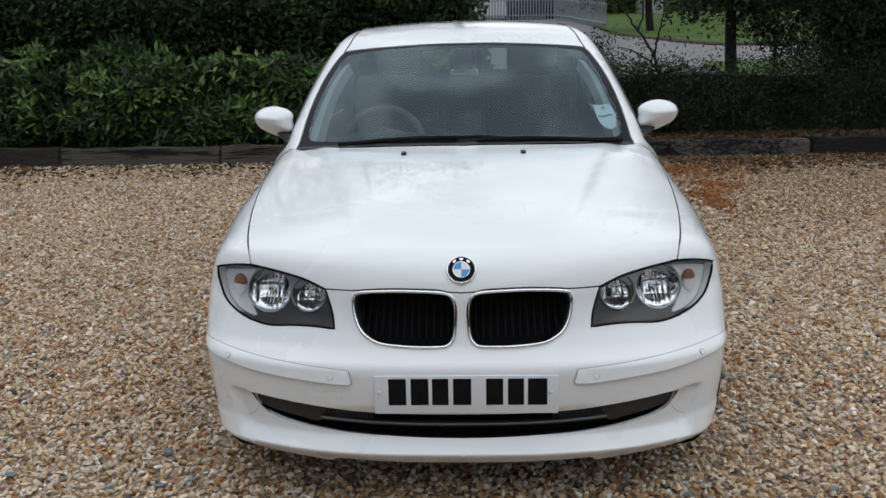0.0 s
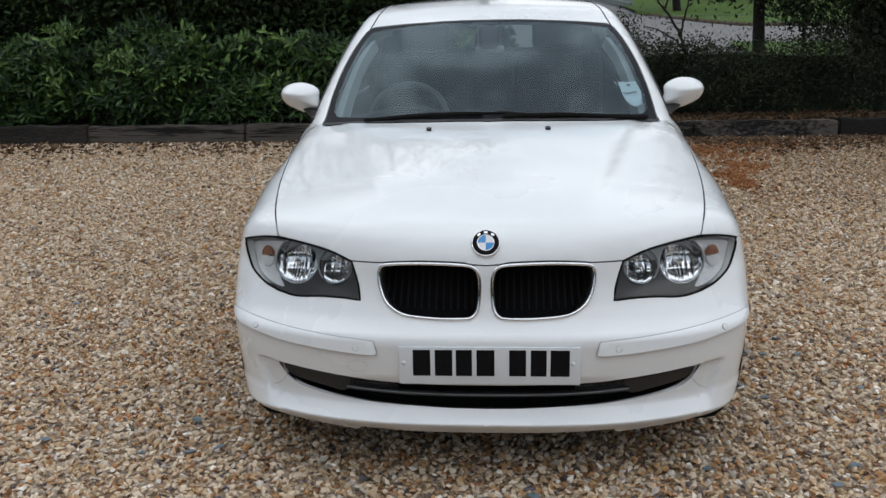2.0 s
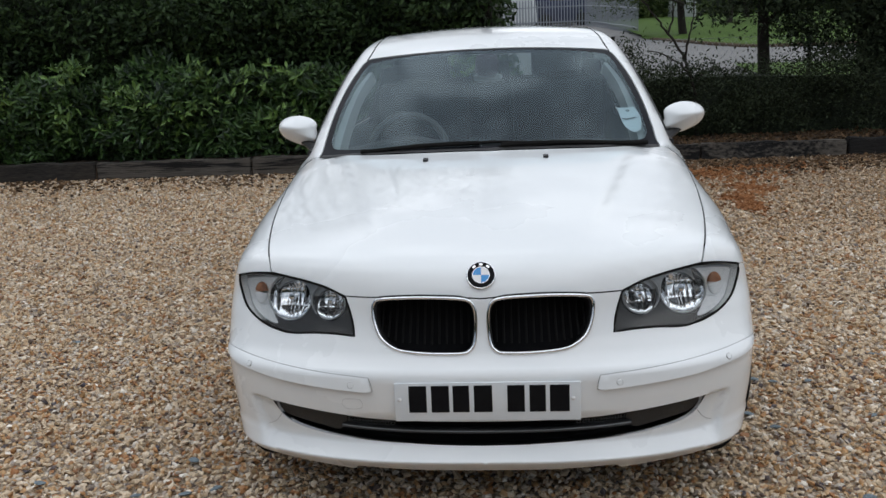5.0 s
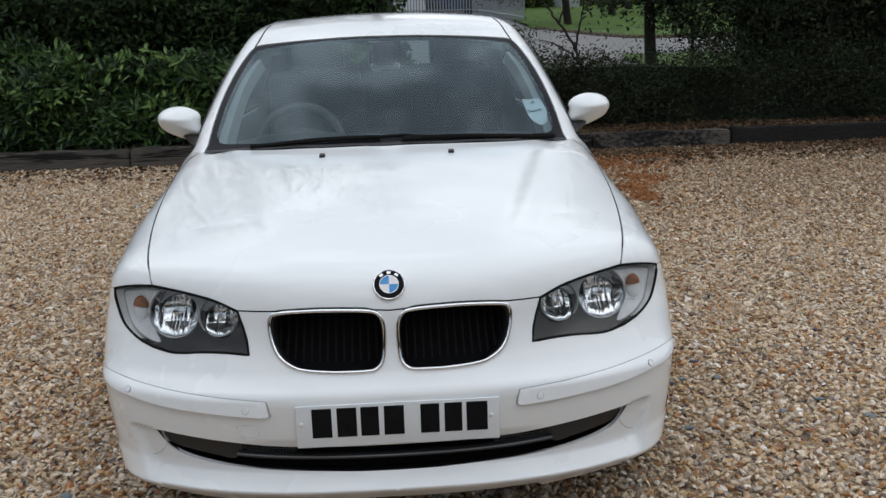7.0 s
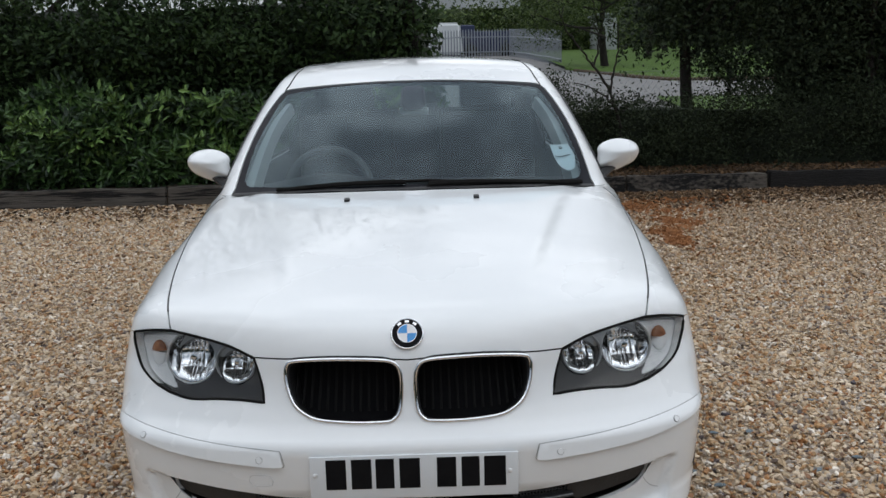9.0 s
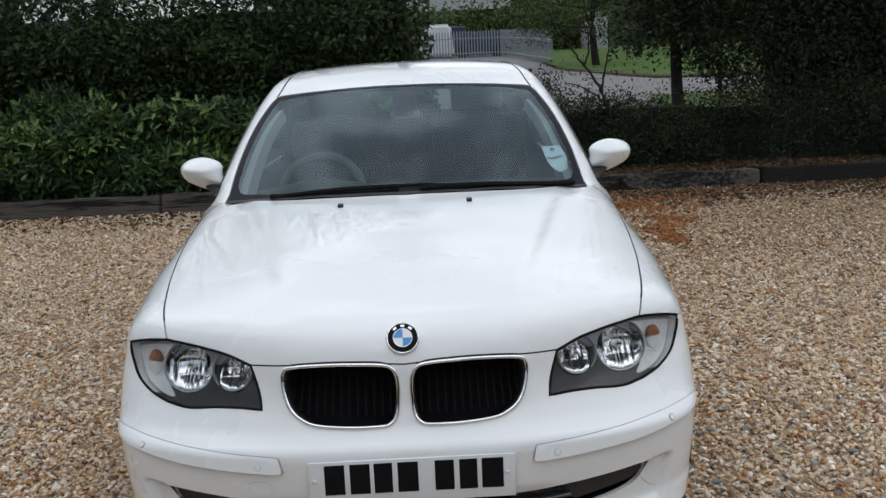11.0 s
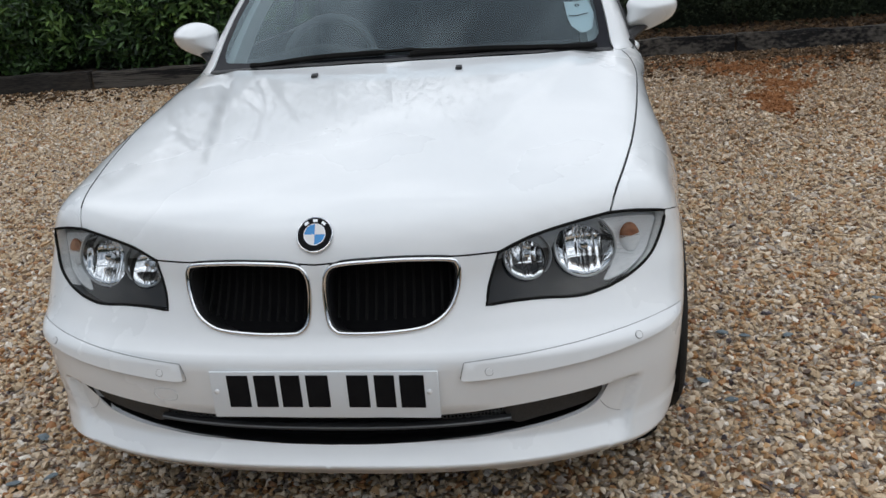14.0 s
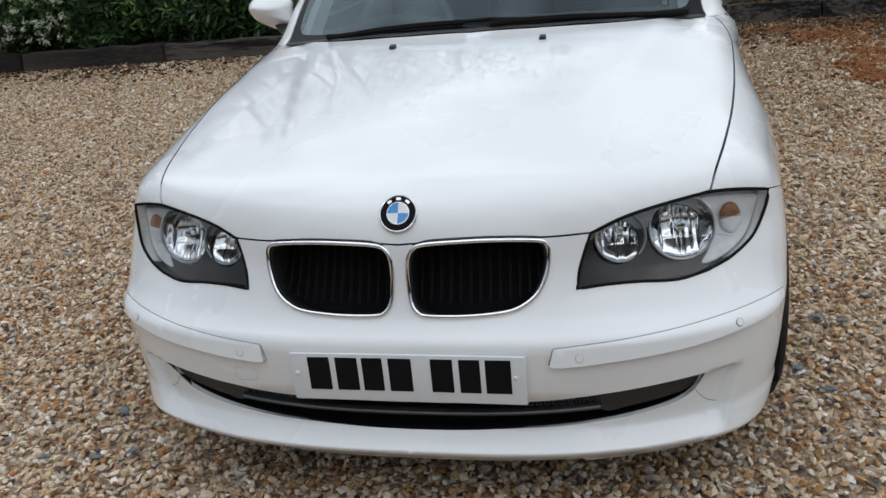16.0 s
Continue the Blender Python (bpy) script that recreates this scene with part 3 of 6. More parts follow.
def rev(points):
    return list(reversed(points))


# bonnet: one pressed panel across the car
bonnet_rim = loop(HOOD_EDGE, LAMP_TOP, SHUT, COWL, flip(COWL), flip(SHUT), flip(LAMP_TOP), flip(HOOD_EDGE))
bonnet = part("bonnet", joined("bonnet", [patch(bonnet_rim, (0, .35, -1), gap=.0022, flange=.014, step=.028)], PAINT), car, "glossy white bonnet with faint creases")

# bumper: nose, corner and lower lip, one moulding
kidney_rim = snap(ring(KIDNEY, .012))
CUT = [(.629, .193, .544), (.628, .14, .45), (.620, .105, .353)]
nose_rim = loop(HOOD_EDGE, rev(LAMP_IN), rev(LAMP_LOW), CUT, rev(MID_TOP), [(0, .006, .322), (0, 0, .40), (0, .05, .505), (0, .086, .649)])
LIP_CUT = [(.620, .105, .353), (.622, .118, .27), (.617, .104, .2035), (.612, .112, .185)]
LIP_LOW = [(.612, .112, .185), (.50, .070, .169), (.402, .042, .148), (.386, .040, .145), (.374, .034, .153), (.355, .022, .167), (.2, .022, .166), (0, .022, .165)]
lip_rim = loop(rev(MID_LOW), LIP_CUT, LIP_LOW, [(0, .022, .165), (0, -.015, .2035), (0, .022, .241)], step=.008)
ARCH_FRONT = arch(AXLE_F, 68, -14)
corner_rim = loop(rev(LAMP_OUT), WING_LINE, ARCH_FRONT, [ARCH_FRONT[-1], (.785, .31, .212), (.735, .20, .203), (.68, .145, .195), (.612, .112, .185)], rev(LIP_CUT), rev(CUT), step=.009)
nose = patch(nose_rim, (0, 1, -.1), holes=[kidney_rim], step=.02, hole_flange=.03)
lip = patch(lip_rim, (0, 1, 0), step=.0095, flange=.012)
corner = patch(corner_rim, (-.72, .69, 0), step=.011, flange=.012)
bumper = part("front_bumper", joined("front_bumper", both(nose) + both(lip) + both(corner), PAINT), car, "white moulded front bumper")

# wings, doors, quarters, sills
LOW = .235
ARCH_BACK = arch(AXLE_F, 180 + 12, 68)
wing_rim = loop(SHUT, [(.722, 1.335, .893), (.752, 1.39, .895), (.762, 1.405, .88)], [(.762, 1.405, .88), (.82, 1.40, .74), (.845, 1.39, .5), (.83, 1.37, LOW)],
                [(.83, 1.37, LOW), ARCH_BACK[0]], ARCH_BACK, rev(WING_LINE), rev(LAMP_TOP_OUT))
wing = patch(wing_rim, (-.8, .12, -.45), gap=.0022, flange=.012, step=.028)
for side, p in zip(("", ""), both(wing)):
    part("wing", joined("wing", [p], PAINT), car)
BELT_F, BELT_R = .905, .945
door_rim = loop([(.765, 1.412, .885), (.775, 1.6, BELT_F), (.778, 2.48, .925)], [(.778, 2.48, .925), (.845, 2.50, .6), (.83, 2.52, LOW)], [(.83, 2.52, LOW), (.83, 1.378, LOW)],
                [(.83, 1.378, LOW), (.845, 1.395, .5), (.82, 1.405, .74), (.765, 1.412, .885)], step=.03)
ARCH_TAIL = arch(AXLE_R, -14, 62)
rear_door_rim = loop([(.778, 2.49, .925), (.775, 3.0, .935), (.76, 3.42, BELT_R)], [(.76, 3.42, BELT_R), (.85, 3.30, .72), ARCH_TAIL[-1]], rev(ARCH_TAIL),
                     [ARCH_TAIL[0], (.83, 2.53, LOW)], [(.83, 2.53, LOW), (.845, 2.51, .6), (.778, 2.49, .925)], step=.03)
ARCH_END = arch(AXLE_R, 62, 195)
quarter_rim = loop([(.76, 3.43, BELT_R), (.74, 3.7, .96), (.66, 4.0, .97)], [(.66, 4.0, .97), (.72, 4.10, .8), (.76, 4.06, .6), (.76, 4.07, .3)], [(.76, 4.07, .3), ARCH_END[-1]], rev(ARCH_END),
                   [ARCH_END[0], (.85, 3.31, .72), (.76, 3.43, BELT_R)], step=.03)
for rim, name in ((door_rim, "front_door"), (rear_door_rim, "rear_door"), (quarter_rim, "rear_quarter")):
    for p in both(patch(rim, (-1, 0, -.05), gap=.0025, flange=.012, step=.045)):
        panel_part = part(name, joined(name, [p], PAINT), car)
        if name != "rear_quarter":
            sx = 1 if p[0][:, 0].mean() > 0 else -1
            hy = 2.33 if name == "front_door" else 3.17
            grip = [(sx * (.832 + .022 * math.sin(math.pi * i / 8)), hy - .10 + .2 * i / 8, .775 + .006 * i / 8) for i in range(9)]
            part("door_handle", tube("door_handle", PAINT, grip, .012, 10, flat=1.2), panel_part)
for sx in (1, -1):
    part("sill", box("sill", PAINT, pose(sx * .765, 2.07, .205), (.10, 2.02, .085), .02, 3), car)

# pillars and cant rails in one piece each side, roof, screens
WINDOW = [(.742, 1.60, 1.0), (.70, 1.72, 1.10), (.655, 1.90, 1.225), (.628, 2.1, 1.285), (.615, 2.5, 1.312), (.62, 3.0, 1.295), (.645, 3.38, 1.225), (.70, 3.60, 1.09), (.735, 3.58, .985)]
BELT = [(.735, 3.58, .985), (.765, 3.2, .95), (.775, 2.5, .935), (.778, 1.75, .918), (.762, 1.52, .908)]
WINDOW_FRONT = [(.762, 1.52, .908), (.75, 1.56, .96), (.742, 1.60, 1.0)]
TAIL_EDGE = [(.468, 3.76, 1.310), (.53, 3.87, 1.22), (.60, 3.98, 1.08), (.66, 4.0, .97)]
pillar_rim = loop(SCREEN_SIDE, DITCH, TAIL_EDGE, [(.66, 4.0, .97), (.735, 3.72, .965), (.735, 3.58, .985)], rev(WINDOW), rev(WINDOW_FRONT), [(.762, 1.52, .908), (.764, 1.42, .888), (.722, 1.337, .895)], [(.722, 1.337, .895), (.70, 1.325, .899)])
for p in both(patch(pillar_rim, (-.8, .35, -.5), gap=.0015, flange=.006, step=.024)):
    part("pillar", joined("pillar", [p], PAINT), car)
roof_rim = loop(DITCH, [(.468, 3.76, 1.310), (.25, 3.82, 1.318), (0, 3.84, 1.32)], flip([(.468, 3.76, 1.310), (.25, 3.82, 1.318), (0, 3.84, 1.32)]), flip(DITCH), flip(rev(HEADER)), rev(HEADER), step=.03)
part("roof", joined("roof", [patch(roof_rim, (0, 0, -1), gap=.004, flange=.012, step=.045)], PAINT), car)
screen_rim = loop(SCREEN_SIDE, HEADER, flip(HEADER), flip(SCREEN_SIDE), flip(rev(COWL[1:])), rev(COWL[1:]), step=.025)
CLEAR = [(.640, 1.341, .937), (.653, 1.375, .950), (.640, 1.49, 1.035), (.597, 1.66, 1.16), (.549, 1.80, 1.255), (.50, 1.812, 1.277), (.25, 1.795, 1.299), (0, 1.786, 1.304)]
CLEAR_LOW = [(.640, 1.341, .937), (.622, 1.323, .933), (.58, 1.298, .933), (.45, 1.226, .938), (.2, 1.145, .947), (0, 1.128, .950)]
clear_rim = loop(CLEAR, flip(CLEAR), flip(rev(CLEAR_LOW)), rev(CLEAR_LOW), step=.025)
windscreen = part("windscreen", joined("windscreen", [patch(clear_rim, (0, 1, -.7), step=.05)], GLASS_MAT), car, "tinted windscreen reflecting the clouds")
windscreen.visible_shadow = False
part("windscreen_border", joined("windscreen_border", [patch(screen_rim, (0, 1, -.7), holes=[clear_rim], gap=.004, step=.03, flange=.008)], FRIT), windscreen)
window_rim = loop(WINDOW, BELT, WINDOW_FRONT, step=.03)
for p in both(patch(window_rim, (-1, 0, -.3), gap=.004, step=.08, sink=.006)):
    w = part("side_window", joined("side_window", [p], DARK_GLASS), car)
    w.visible_shadow = False
    sx = 1 if p[0][:, 0].mean() > 0 else -1
    for y0, lean in ((2.50, .0),):
        post = snap([(sx * (.775 - .16 * t), y0 + lean * t, .935 + .38 * t) for t in np.linspace(0, 1, 9)])
        part("door_post", tube("door_post", GLOSS_BLACK, post, .030, 8, flat=.3), car)
    seal = np.array(window_rim) * (sx, 1, 1)
    part("window_seal", tube("window_seal", PLASTIC, seal, .008, 6, closed=True), w)

# tailgate, rear window, rear bumper, rear lamps
GATE_TOP = [(0, 3.855, 1.315), (.25, 3.84, 1.312), (.462, 3.775, 1.303)]
gate_rim = loop(GATE_TOP, [(.462, 3.775, 1.303), (.525, 3.885, 1.21), (.595, 3.99, 1.07), (.655, 4.02, .96)], [(.655, 4.02, .96), (.70, 4.11, .8), (.70, 4.12, .62)], [(.70, 4.12, .62), (.3, 4.2, .60), (0, 4.21, .60)])
gate_rim = np.vstack([gate_rim, snap(np.array(flip([tuple(p) for p in gate_rim])))])
glass_rim = snap(ring([(-.40, 3.85, 1.26), (0, 3.92, 1.27), (.40, 3.85, 1.26), (.50, 3.98, 1.10), (.53, 4.05, 1.03), (0, 4.13, 1.01), (-.53, 4.05, 1.03), (-.50, 3.98, 1.10)], .03))
gate = part("tailgate", joined("tailgate", [patch(gate_rim, (0, -1, -.35), holes=[glass_rim], gap=.003, flange=.012, step=.05)], PAINT), car)
rear_glass = part("rear_window", joined("rear_window", [patch(glass_rim, (0, -1, -.35), gap=.002, step=.08)], REAR_GLASS), gate)
rear_glass.visible_shadow = False
REAR_BUMP = [(0, 4.21, .59), (.4, 4.19, .59), (.70, 4.12, .61), (.765, 4.05, .61)]
rear_rim = loop(REAR_BUMP, [(.765, 4.05, .61), (.77, 4.05, .3), (.74, 4.04, .2)], [(.74, 4.04, .2), (.4, 4.15, .2), (0, 4.17, .2)])
rear_rim = np.vstack([rear_rim, snap(np.array(flip([tuple(p) for p in rear_rim])))])
part("rear_bumper", joined("rear_bumper", [patch(rear_rim, (0, -1, 0), gap=.003, flange=.012, step=.05)], PAINT), car)
lamp_red = surface("red_lens", (.25, .01, .01), (.4, .03, .02), scale=9, rough=.12)
tail_rim = loop([(.70, 4.085, .92), (.755, 3.97, .90)], [(.755, 3.97, .90), (.80, 3.98, .76)], [(.80, 3.98, .76), (.69, 4.12, .74)], [(.69, 4.12, .74), (.70, 4.085, .92)])
for p in both(patch(tail_rim, (-.6, -.8, 0), step=.04, sink=-.004, flange=.02)):
    part("rear_lamp", joined("rear_lamp", [p], lamp_red), car, "red rear lamp")

# dark structure behind the panel gaps, floor and wheel wells
shell = [patch(bonnet_rim, (0, .35, -1), sink=.022, step=.08)]
shell += both(patch(nose_rim, (0, 1, -.1), holes=[kidney_rim], sink=.03, step=.05)) + both(patch(corner_rim, (-.72, .69, 0), sink=.02, step=.05))
shell += both(patch(wing_rim, (-.8, .12, -.45), sink=.02, step=.06))
for rim in (door_rim, rear_door_rim, quarter_rim):
    shell += both(patch(rim, (-1, 0, -.05), sink=.02, step=.08))
shell += [patch(roof_rim, (0, 0, -1), sink=.025, step=.1)] + both(patch(pillar_rim, (-.8, .35, -.5), sink=.009, step=.035))
part("inner_shell", joined("inner_shell", shell, DARK), car)
part("underbody", box("underbody", DARK, pose(0, 2.12, .21), (1.30, 3.75, .06), .02), car)
part("bulkhead", box("bulkhead", DARK, pose(0, 1.22, .56), (1.42, .05, .60), .01), car)
part("radiator", box("radiator", DARK, pose(0, .26, .46), (1.06, .04, .46), .01), car)


# ---- the car's front: grille, lamps, plate, badge ----
def outline_tube(name, material, rim, radius, parent, lift=0.0, n=10, flat=1.0, label=""):
    rim = np.asarray(rim)
    pts = rim + lift * normal_of(rim)
    return part(name, tube(name, material, pts, radius, n, closed=True, flat=flat), parent, label)


for sx in (1, -1):
    rim = kidney_rim * (sx, 1, 1)
    grille = part("kidney_grille", joined("kidney_grille", [patch(kidney_rim, (0, 1, -.1), step=.05, sink=.075)] if sx > 0 else [mirrored(patch(kidney_rim, (0, 1, -.1), step=.05, sink=.075))], PIT), car, "black kidney-shaped grille with vertical bars")
    outline_tube("chrome_surround", CHROME, snap(ring(KIDNEY, .005)) * (sx, 1, 1), .0052, grille, .001, 10, label="chrome surround")
    # the bonnet's shadow above the chrome, put in as a thin black tube
    top = snap(spline([(sx * x, y, z) for x, y, z in ((.032, .086, .650), (.06, .090, .6565), (.12, .093, .6595), (.2, .103, .6585), (.288, .116, .6515), (.303, .117, .643))], .015))
    part("grille_seal", tube("grille_seal", GLOSS_BLACK, top, .0036, 8), grille, "black line for the bonnet shadow")
    inner = kidney_rim.mean(0) + (kidney_rim - kidney_rim.mean(0)) * (.955, 1, .94)
    part("cavity_wall", joined("cavity_wall", [(lambda q: q if sx > 0 else mirrored(q))(patch(kidney_rim, (0, 1, -.1), holes=[snap(inner)], step=.05, sink=.004, hole_flange=.085))], PLASTIC), grille)
    xs = np.linspace(.038, .288, 13)
    for x in xs:
        poly = kidney_rim[:, [0, 2]]
        zs = np.linspace(.485, .67, 120)
        ok = zs[inside(poly, np.stack([np.full(120, x), zs], -1))]
        if len(ok) < 4:
            continue
        lo, hi = ok.min() + .004, ok.max() - .004
        pts = snap([(x, .08, z) for z in np.linspace(lo, hi, 7)]) + np.stack([np.zeros(7), np.linspace(.026, .060, 7), np.zeros(7)], -1)
        part("grille_bar", tube("grille_bar", GRILLE, pts * (sx, 1, 1), .0034, 6), grille)

# lower intake: dark cavity, mesh floor and a moulded blade across it
mid_rim = loop(MID_TOP, MID_LOW, step=.03)
mid_rim = np.vstack([mid_rim, snap(np.array(flip([tuple(p) for p in mid_rim])))])
intake = part("lower_intake", joined("lower_intake", [(v, f, n) for v, f, n in [patch(np.vstack([loop(MID_TOP, MID_LOW, [(0, .022, .241), (0, .006, .322)], step=.03)]), (0, 1, 0), step=.03, sink=.11)]] + [mirrored(patch(loop(MID_TOP, MID_LOW, [(0, .022, .241), (0, .006, .322)], step=.03), (0, 1, 0), step=.03, sink=.11))], DARK), car, "black lower air intake")
V, F = [], []
k = len(mid_rim)
for j, (back, grow) in enumerate(((.002, 1.0), (.05, 1.02), (.13, 1.04))):
    mid_z = .295
    V += [(x, y + back, mid_z + (z - mid_z) * grow - (.02 * j if z < .30 else 0)) for x, y, z in mid_rim]
    if j:
        F += [((j - 1) * k + i, (j - 1) * k + (i + 1) % k, j * k + (i + 1) % k, j * k + i) for i in range(k)]
F.append(tuple(range(2 * k, 3 * k)))
part("intake_cavity", mesh_of("intake_cavity", V, F, PLASTIC), intake)
blade = [(x, 0, .279 + .010 * (x / .41) ** 2) for x in np.linspace(-.415, .415, 31)]
blade = snap([(x, .02, z) for x, _, z in blade]) + (0, .010, 0)
part("intake_blade", tube("intake_blade", BLADE, blade, .016, 8, flat=.45), intake)
part("blade_edge", tube("blade_edge", SILVER_DULL, blade + (0, -.014, .003), .0020, 6), intake, "pale moulded edge")
for sx in (1, -1):
    blank_rim = snap(ring([(sx * x, y, z) for x, y, z in ((.396, .055, .316), (.467, .071, .321), (.535, .092, .327), (.614, .122, .337), (.608, .120, .318), (.584, .112, .300), (.537, .096, .291), (.469, .076, .281), (.416, .063, .275))], .012))
    part("intake_blank", joined("intake_blank", [patch(blank_rim, (0, 1, 0), step=.02, sink=.007, flange=.03)], FINE_MESH), intake, "dark textured blank")
    for row in range(3):
        for k in range(9):
            x = .262 + .017 * k + .008 * (row % 2)
            if x > .40:
                continue
            p = snap([(sx * x, .03, .298 + .010 * row)])[0] + (0, .012, 0)
            part("mesh_hole", tube("mesh_hole", RIM_GREY, [p + (.0055 * math.cos(a), 0, .005 * math.sin(a)) for a in np.linspace(0, 2 * math.pi, 7)[:-1]], .0016, 4, closed=True), intake)

# bumper strips with parking sensors
STRIP_TOP = [(.318, .016, .450), (.445, .043, .457), (.566, .09, .4625), (.67, .15, .4685), (.745, .212, .4725), (.792, .270, .472)]
STRIP_LOW = [(.788, .258, .456), (.775, .225, .447), (.686, .137, .437), (.59, .086, .424), (.475, .046, .4155), (.331, .016, .407), (.312, .014, .409)]
strip_rim = loop(STRIP_TOP, [STRIP_TOP[-1], STRIP_LOW[0]], STRIP_LOW, [(.312, .014, .409), (.308, .014, .414), (.316, .016, .446), (.318, .016, .450)], step=.012)


def canted(q, top=.002, low=.012):
    """A strip that stands prouder along its lower edge, so that its face leans back."""
    V, F, N = q
    hi = np.interp(V[:, 0], [p[0] for p in STRIP_TOP], [p[2] for p in STRIP_TOP])
    lo = np.interp(V[:, 0], [p[0] for p in rev(STRIP_LOW)], [p[2] for p in rev(STRIP_LOW)])
    f = np.clip((hi - V[:, 2]) / np.maximum(hi - lo, .01), 0, 1)[:, None]
    N = N + (0, 0, .26)
    f = f * np.clip((.795 - V[:, 0]) / .09, 0, 1)[:, None]
    return V + N * (top + (low - top) * f), F, N / np.linalg.norm(N, axis=1, keepdims=True)


for q in both(canted(patch(strip_rim, (-.45, .9, 0), step=.014, gap=.0015, flange=.02))):
    sx = 1 if q[0][:, 0].mean() > 0 else -1
    strip = part("bumper_strip", joined("bumper_strip", [q], PAINT), car, "white bumper strip with parking sensors")
    line = snap(strip_rim * (sx, 1, 1))
    part("strip_joint", tube("strip_joint", JOINT, line + .0002 * normal_of(line), .0009, 5, closed=True), strip)
    for x, z in ((.367, .427), (.682, .450)):
        c = snap([(sx * x, .03 if x < .5 else .14, z)])[0]
        n = Vector(normal_of(c[None])[0])
        n = (n + Vector((0, 0, .26))).normalized()
        m = Matrix.Translation(Vector(c) + n * .0078) @ n.to_track_quat("Z", "Y").to_matrix().to_4x4()
        sensor = part("parking_sensor", lathe("parking_sensor", PAINT, m, [(0, .0012), (.0074, .0012), (.0080, .0002), (.0080, -.004)], 24), strip)
        part("sensor_ring", lathe("sensor_ring", JOINT, m, [(.0080, .0004), (.0089, .0006), (.0093, -.002)], 24), sensor)

# tow-eye cover
tow = snap(ring([(-.395, .03, .382), (-.345, .02, .384), (-.342, .02, .360), (-.39, .03, .357)], .01))
part("tow_eye_cover", tube("tow_eye_cover", SILVER, tow, .0009, 4, closed=True), car)

# number plate, with plain bars for its writing
plate = part("number_plate", box("number_plate", PLATE_WHITE, pose(.0095, -.0035, .3855, -1.5), (.508, .006, .111), .003, 2), car, "white number plate with black bars")
for x0, x1 in ((-.209, -.160), (-.147, -.098), (-.088, -.043), (-.030, .020), (.061, .108), (.121, .165), (.176, .229)):
    part("bar", box("bar", INK, pose((x0 + x1) / 2 + .004, -.0070, .3945, -1.5), (x1 - x0, .0016, .077), .0006, 1), plate)
for x, w in ((.004, .03), (.222, .034)):
    part("small_bar", box("small_bar", INK, pose(x, -.0066, .3345, -1.5), (w, .0010, .0025), 0), plate)
for x in (-.231, .243):
    part("plate_screw", lathe("plate_screw", ENAMEL, pose(x, -.0065, .3935, 90), [(0, .004), (.003, .0036), (.0055, .002), (.006, -.001)], 18), plate)

# round badge
c = snap([(0, .116, .709)])[0]
n = Vector(normal_of(c[None])[0])
m = Matrix.Translation(Vector(c)) @ n.to_track_quat("Z", "Y").to_matrix().to_4x4()
badge = part("badge", lathe("badge", CHROME, m, [(.041, -.002), (.041, .003), (.0395, .0045), (.038, .0042), (.038, .002)], 48), bonnet, "round badge in black, blue and white")
part("badge_ring", lathe("badge_ring", INK, m, [(.038, .0036), (.0245, .0042)], 48), badge)
part("badge_inner_ring", lathe("badge_inner_ring", CHROME, m, [(.0250, .0040), (.0245, .0050), (.0232, .0050), (.0228, .0040)], 48), badge)
across = m.to_3x3()
for k in range(4):
    pts = [m @ Vector((0, 0, .0046))] + [m @ Vector((.0230 * math.cos(a), .0230 * math.sin(a), .0044)) for a in np.linspace(k * math.pi / 2, (k + 1) * math.pi / 2, 9)]
    part("badge_quarter", mesh_of("badge_quarter", pts, [(0, i, i + 1) for i in range(1, 9)], (ENAMEL, BLUE)[k % 2]), badge)
for k in range(3):
    a = radians(90 + (k - 1) * 38)
    p = m @ Vector((.0313 * math.cos(a), .0313 * math.sin(a), .0045))
    part("badge_mark", box("badge_mark", CHROME, Matrix.Translation(p) @ across.to_4x4() @ pose(0, 0, 0, 0, 0, math.degrees(a) - 90), (.010, .006, .0008), 0), badge)

# headlamps
lamp_rim = loop(LAMP_TOP, LAMP_TOP_OUT, LAMP_OUT, LAMP_LOW, LAMP_IN, step=.014)
WAY = (-.38, .88, -.2)


def disc(c, r, n=28, squash=1.0):
    """A ring of guides round a lamp, standing across the car."""
    return snap([(c[0] + r * math.cos(a), c[1] + .25 * r * math.cos(a), c[2] + squash * r * math.sin(a)) for a in np.linspace(0, 2 * math.pi, n, endpoint=False)])


def bowl(r, depth, columns=11, n=66):
    """A lamp's reflector: a deep dish cut into upright flutes in three tiers; opens along +z."""
    V, F, at = [], [], {}
    for j in range(n + 1):
        for i in range(n + 1):
            u, v = 2 * i / n - 1, 2 * j / n - 1
            far = math.hypot(u, v)
            if far > 1.02:
                continue
            c = (u + 1) / 2 * columns + .45 * math.sin(5.3 * u) + .2 * math.sin(11 * u + 1) + (.3 if v > .33 else 0)
            c = max(c, 0)
            tier = (v + 1) / 2 * 3
            wave = .5 - 2 * (c % 1 - .5) ** 2 + .5 * (int(c) * 7 % 3 - 1) * (c % 1 - .5)
            step = .35 * (int(tier) - 1) * (tier % 1 - .5)
            far = min(far, 1)
            k = min(1, 1 / max(math.hypot(u, v), 1e-6))
            at[i, j] = len(V)
            V.append((r * u * k, r * v * k, -depth * (1 - far ** 2) - .24 * r * v * (1 - far ** 4) + r * .085 * (wave + step) * (1 - far ** 6)))
    for j in range(n):
        for i in range(n):
            q = [(i, j), (i + 1, j), (i + 1, j + 1), (i, j + 1)]
            if all(p in at for p in q):
                F.append(tuple(at[p] for p in q))
    return V, F


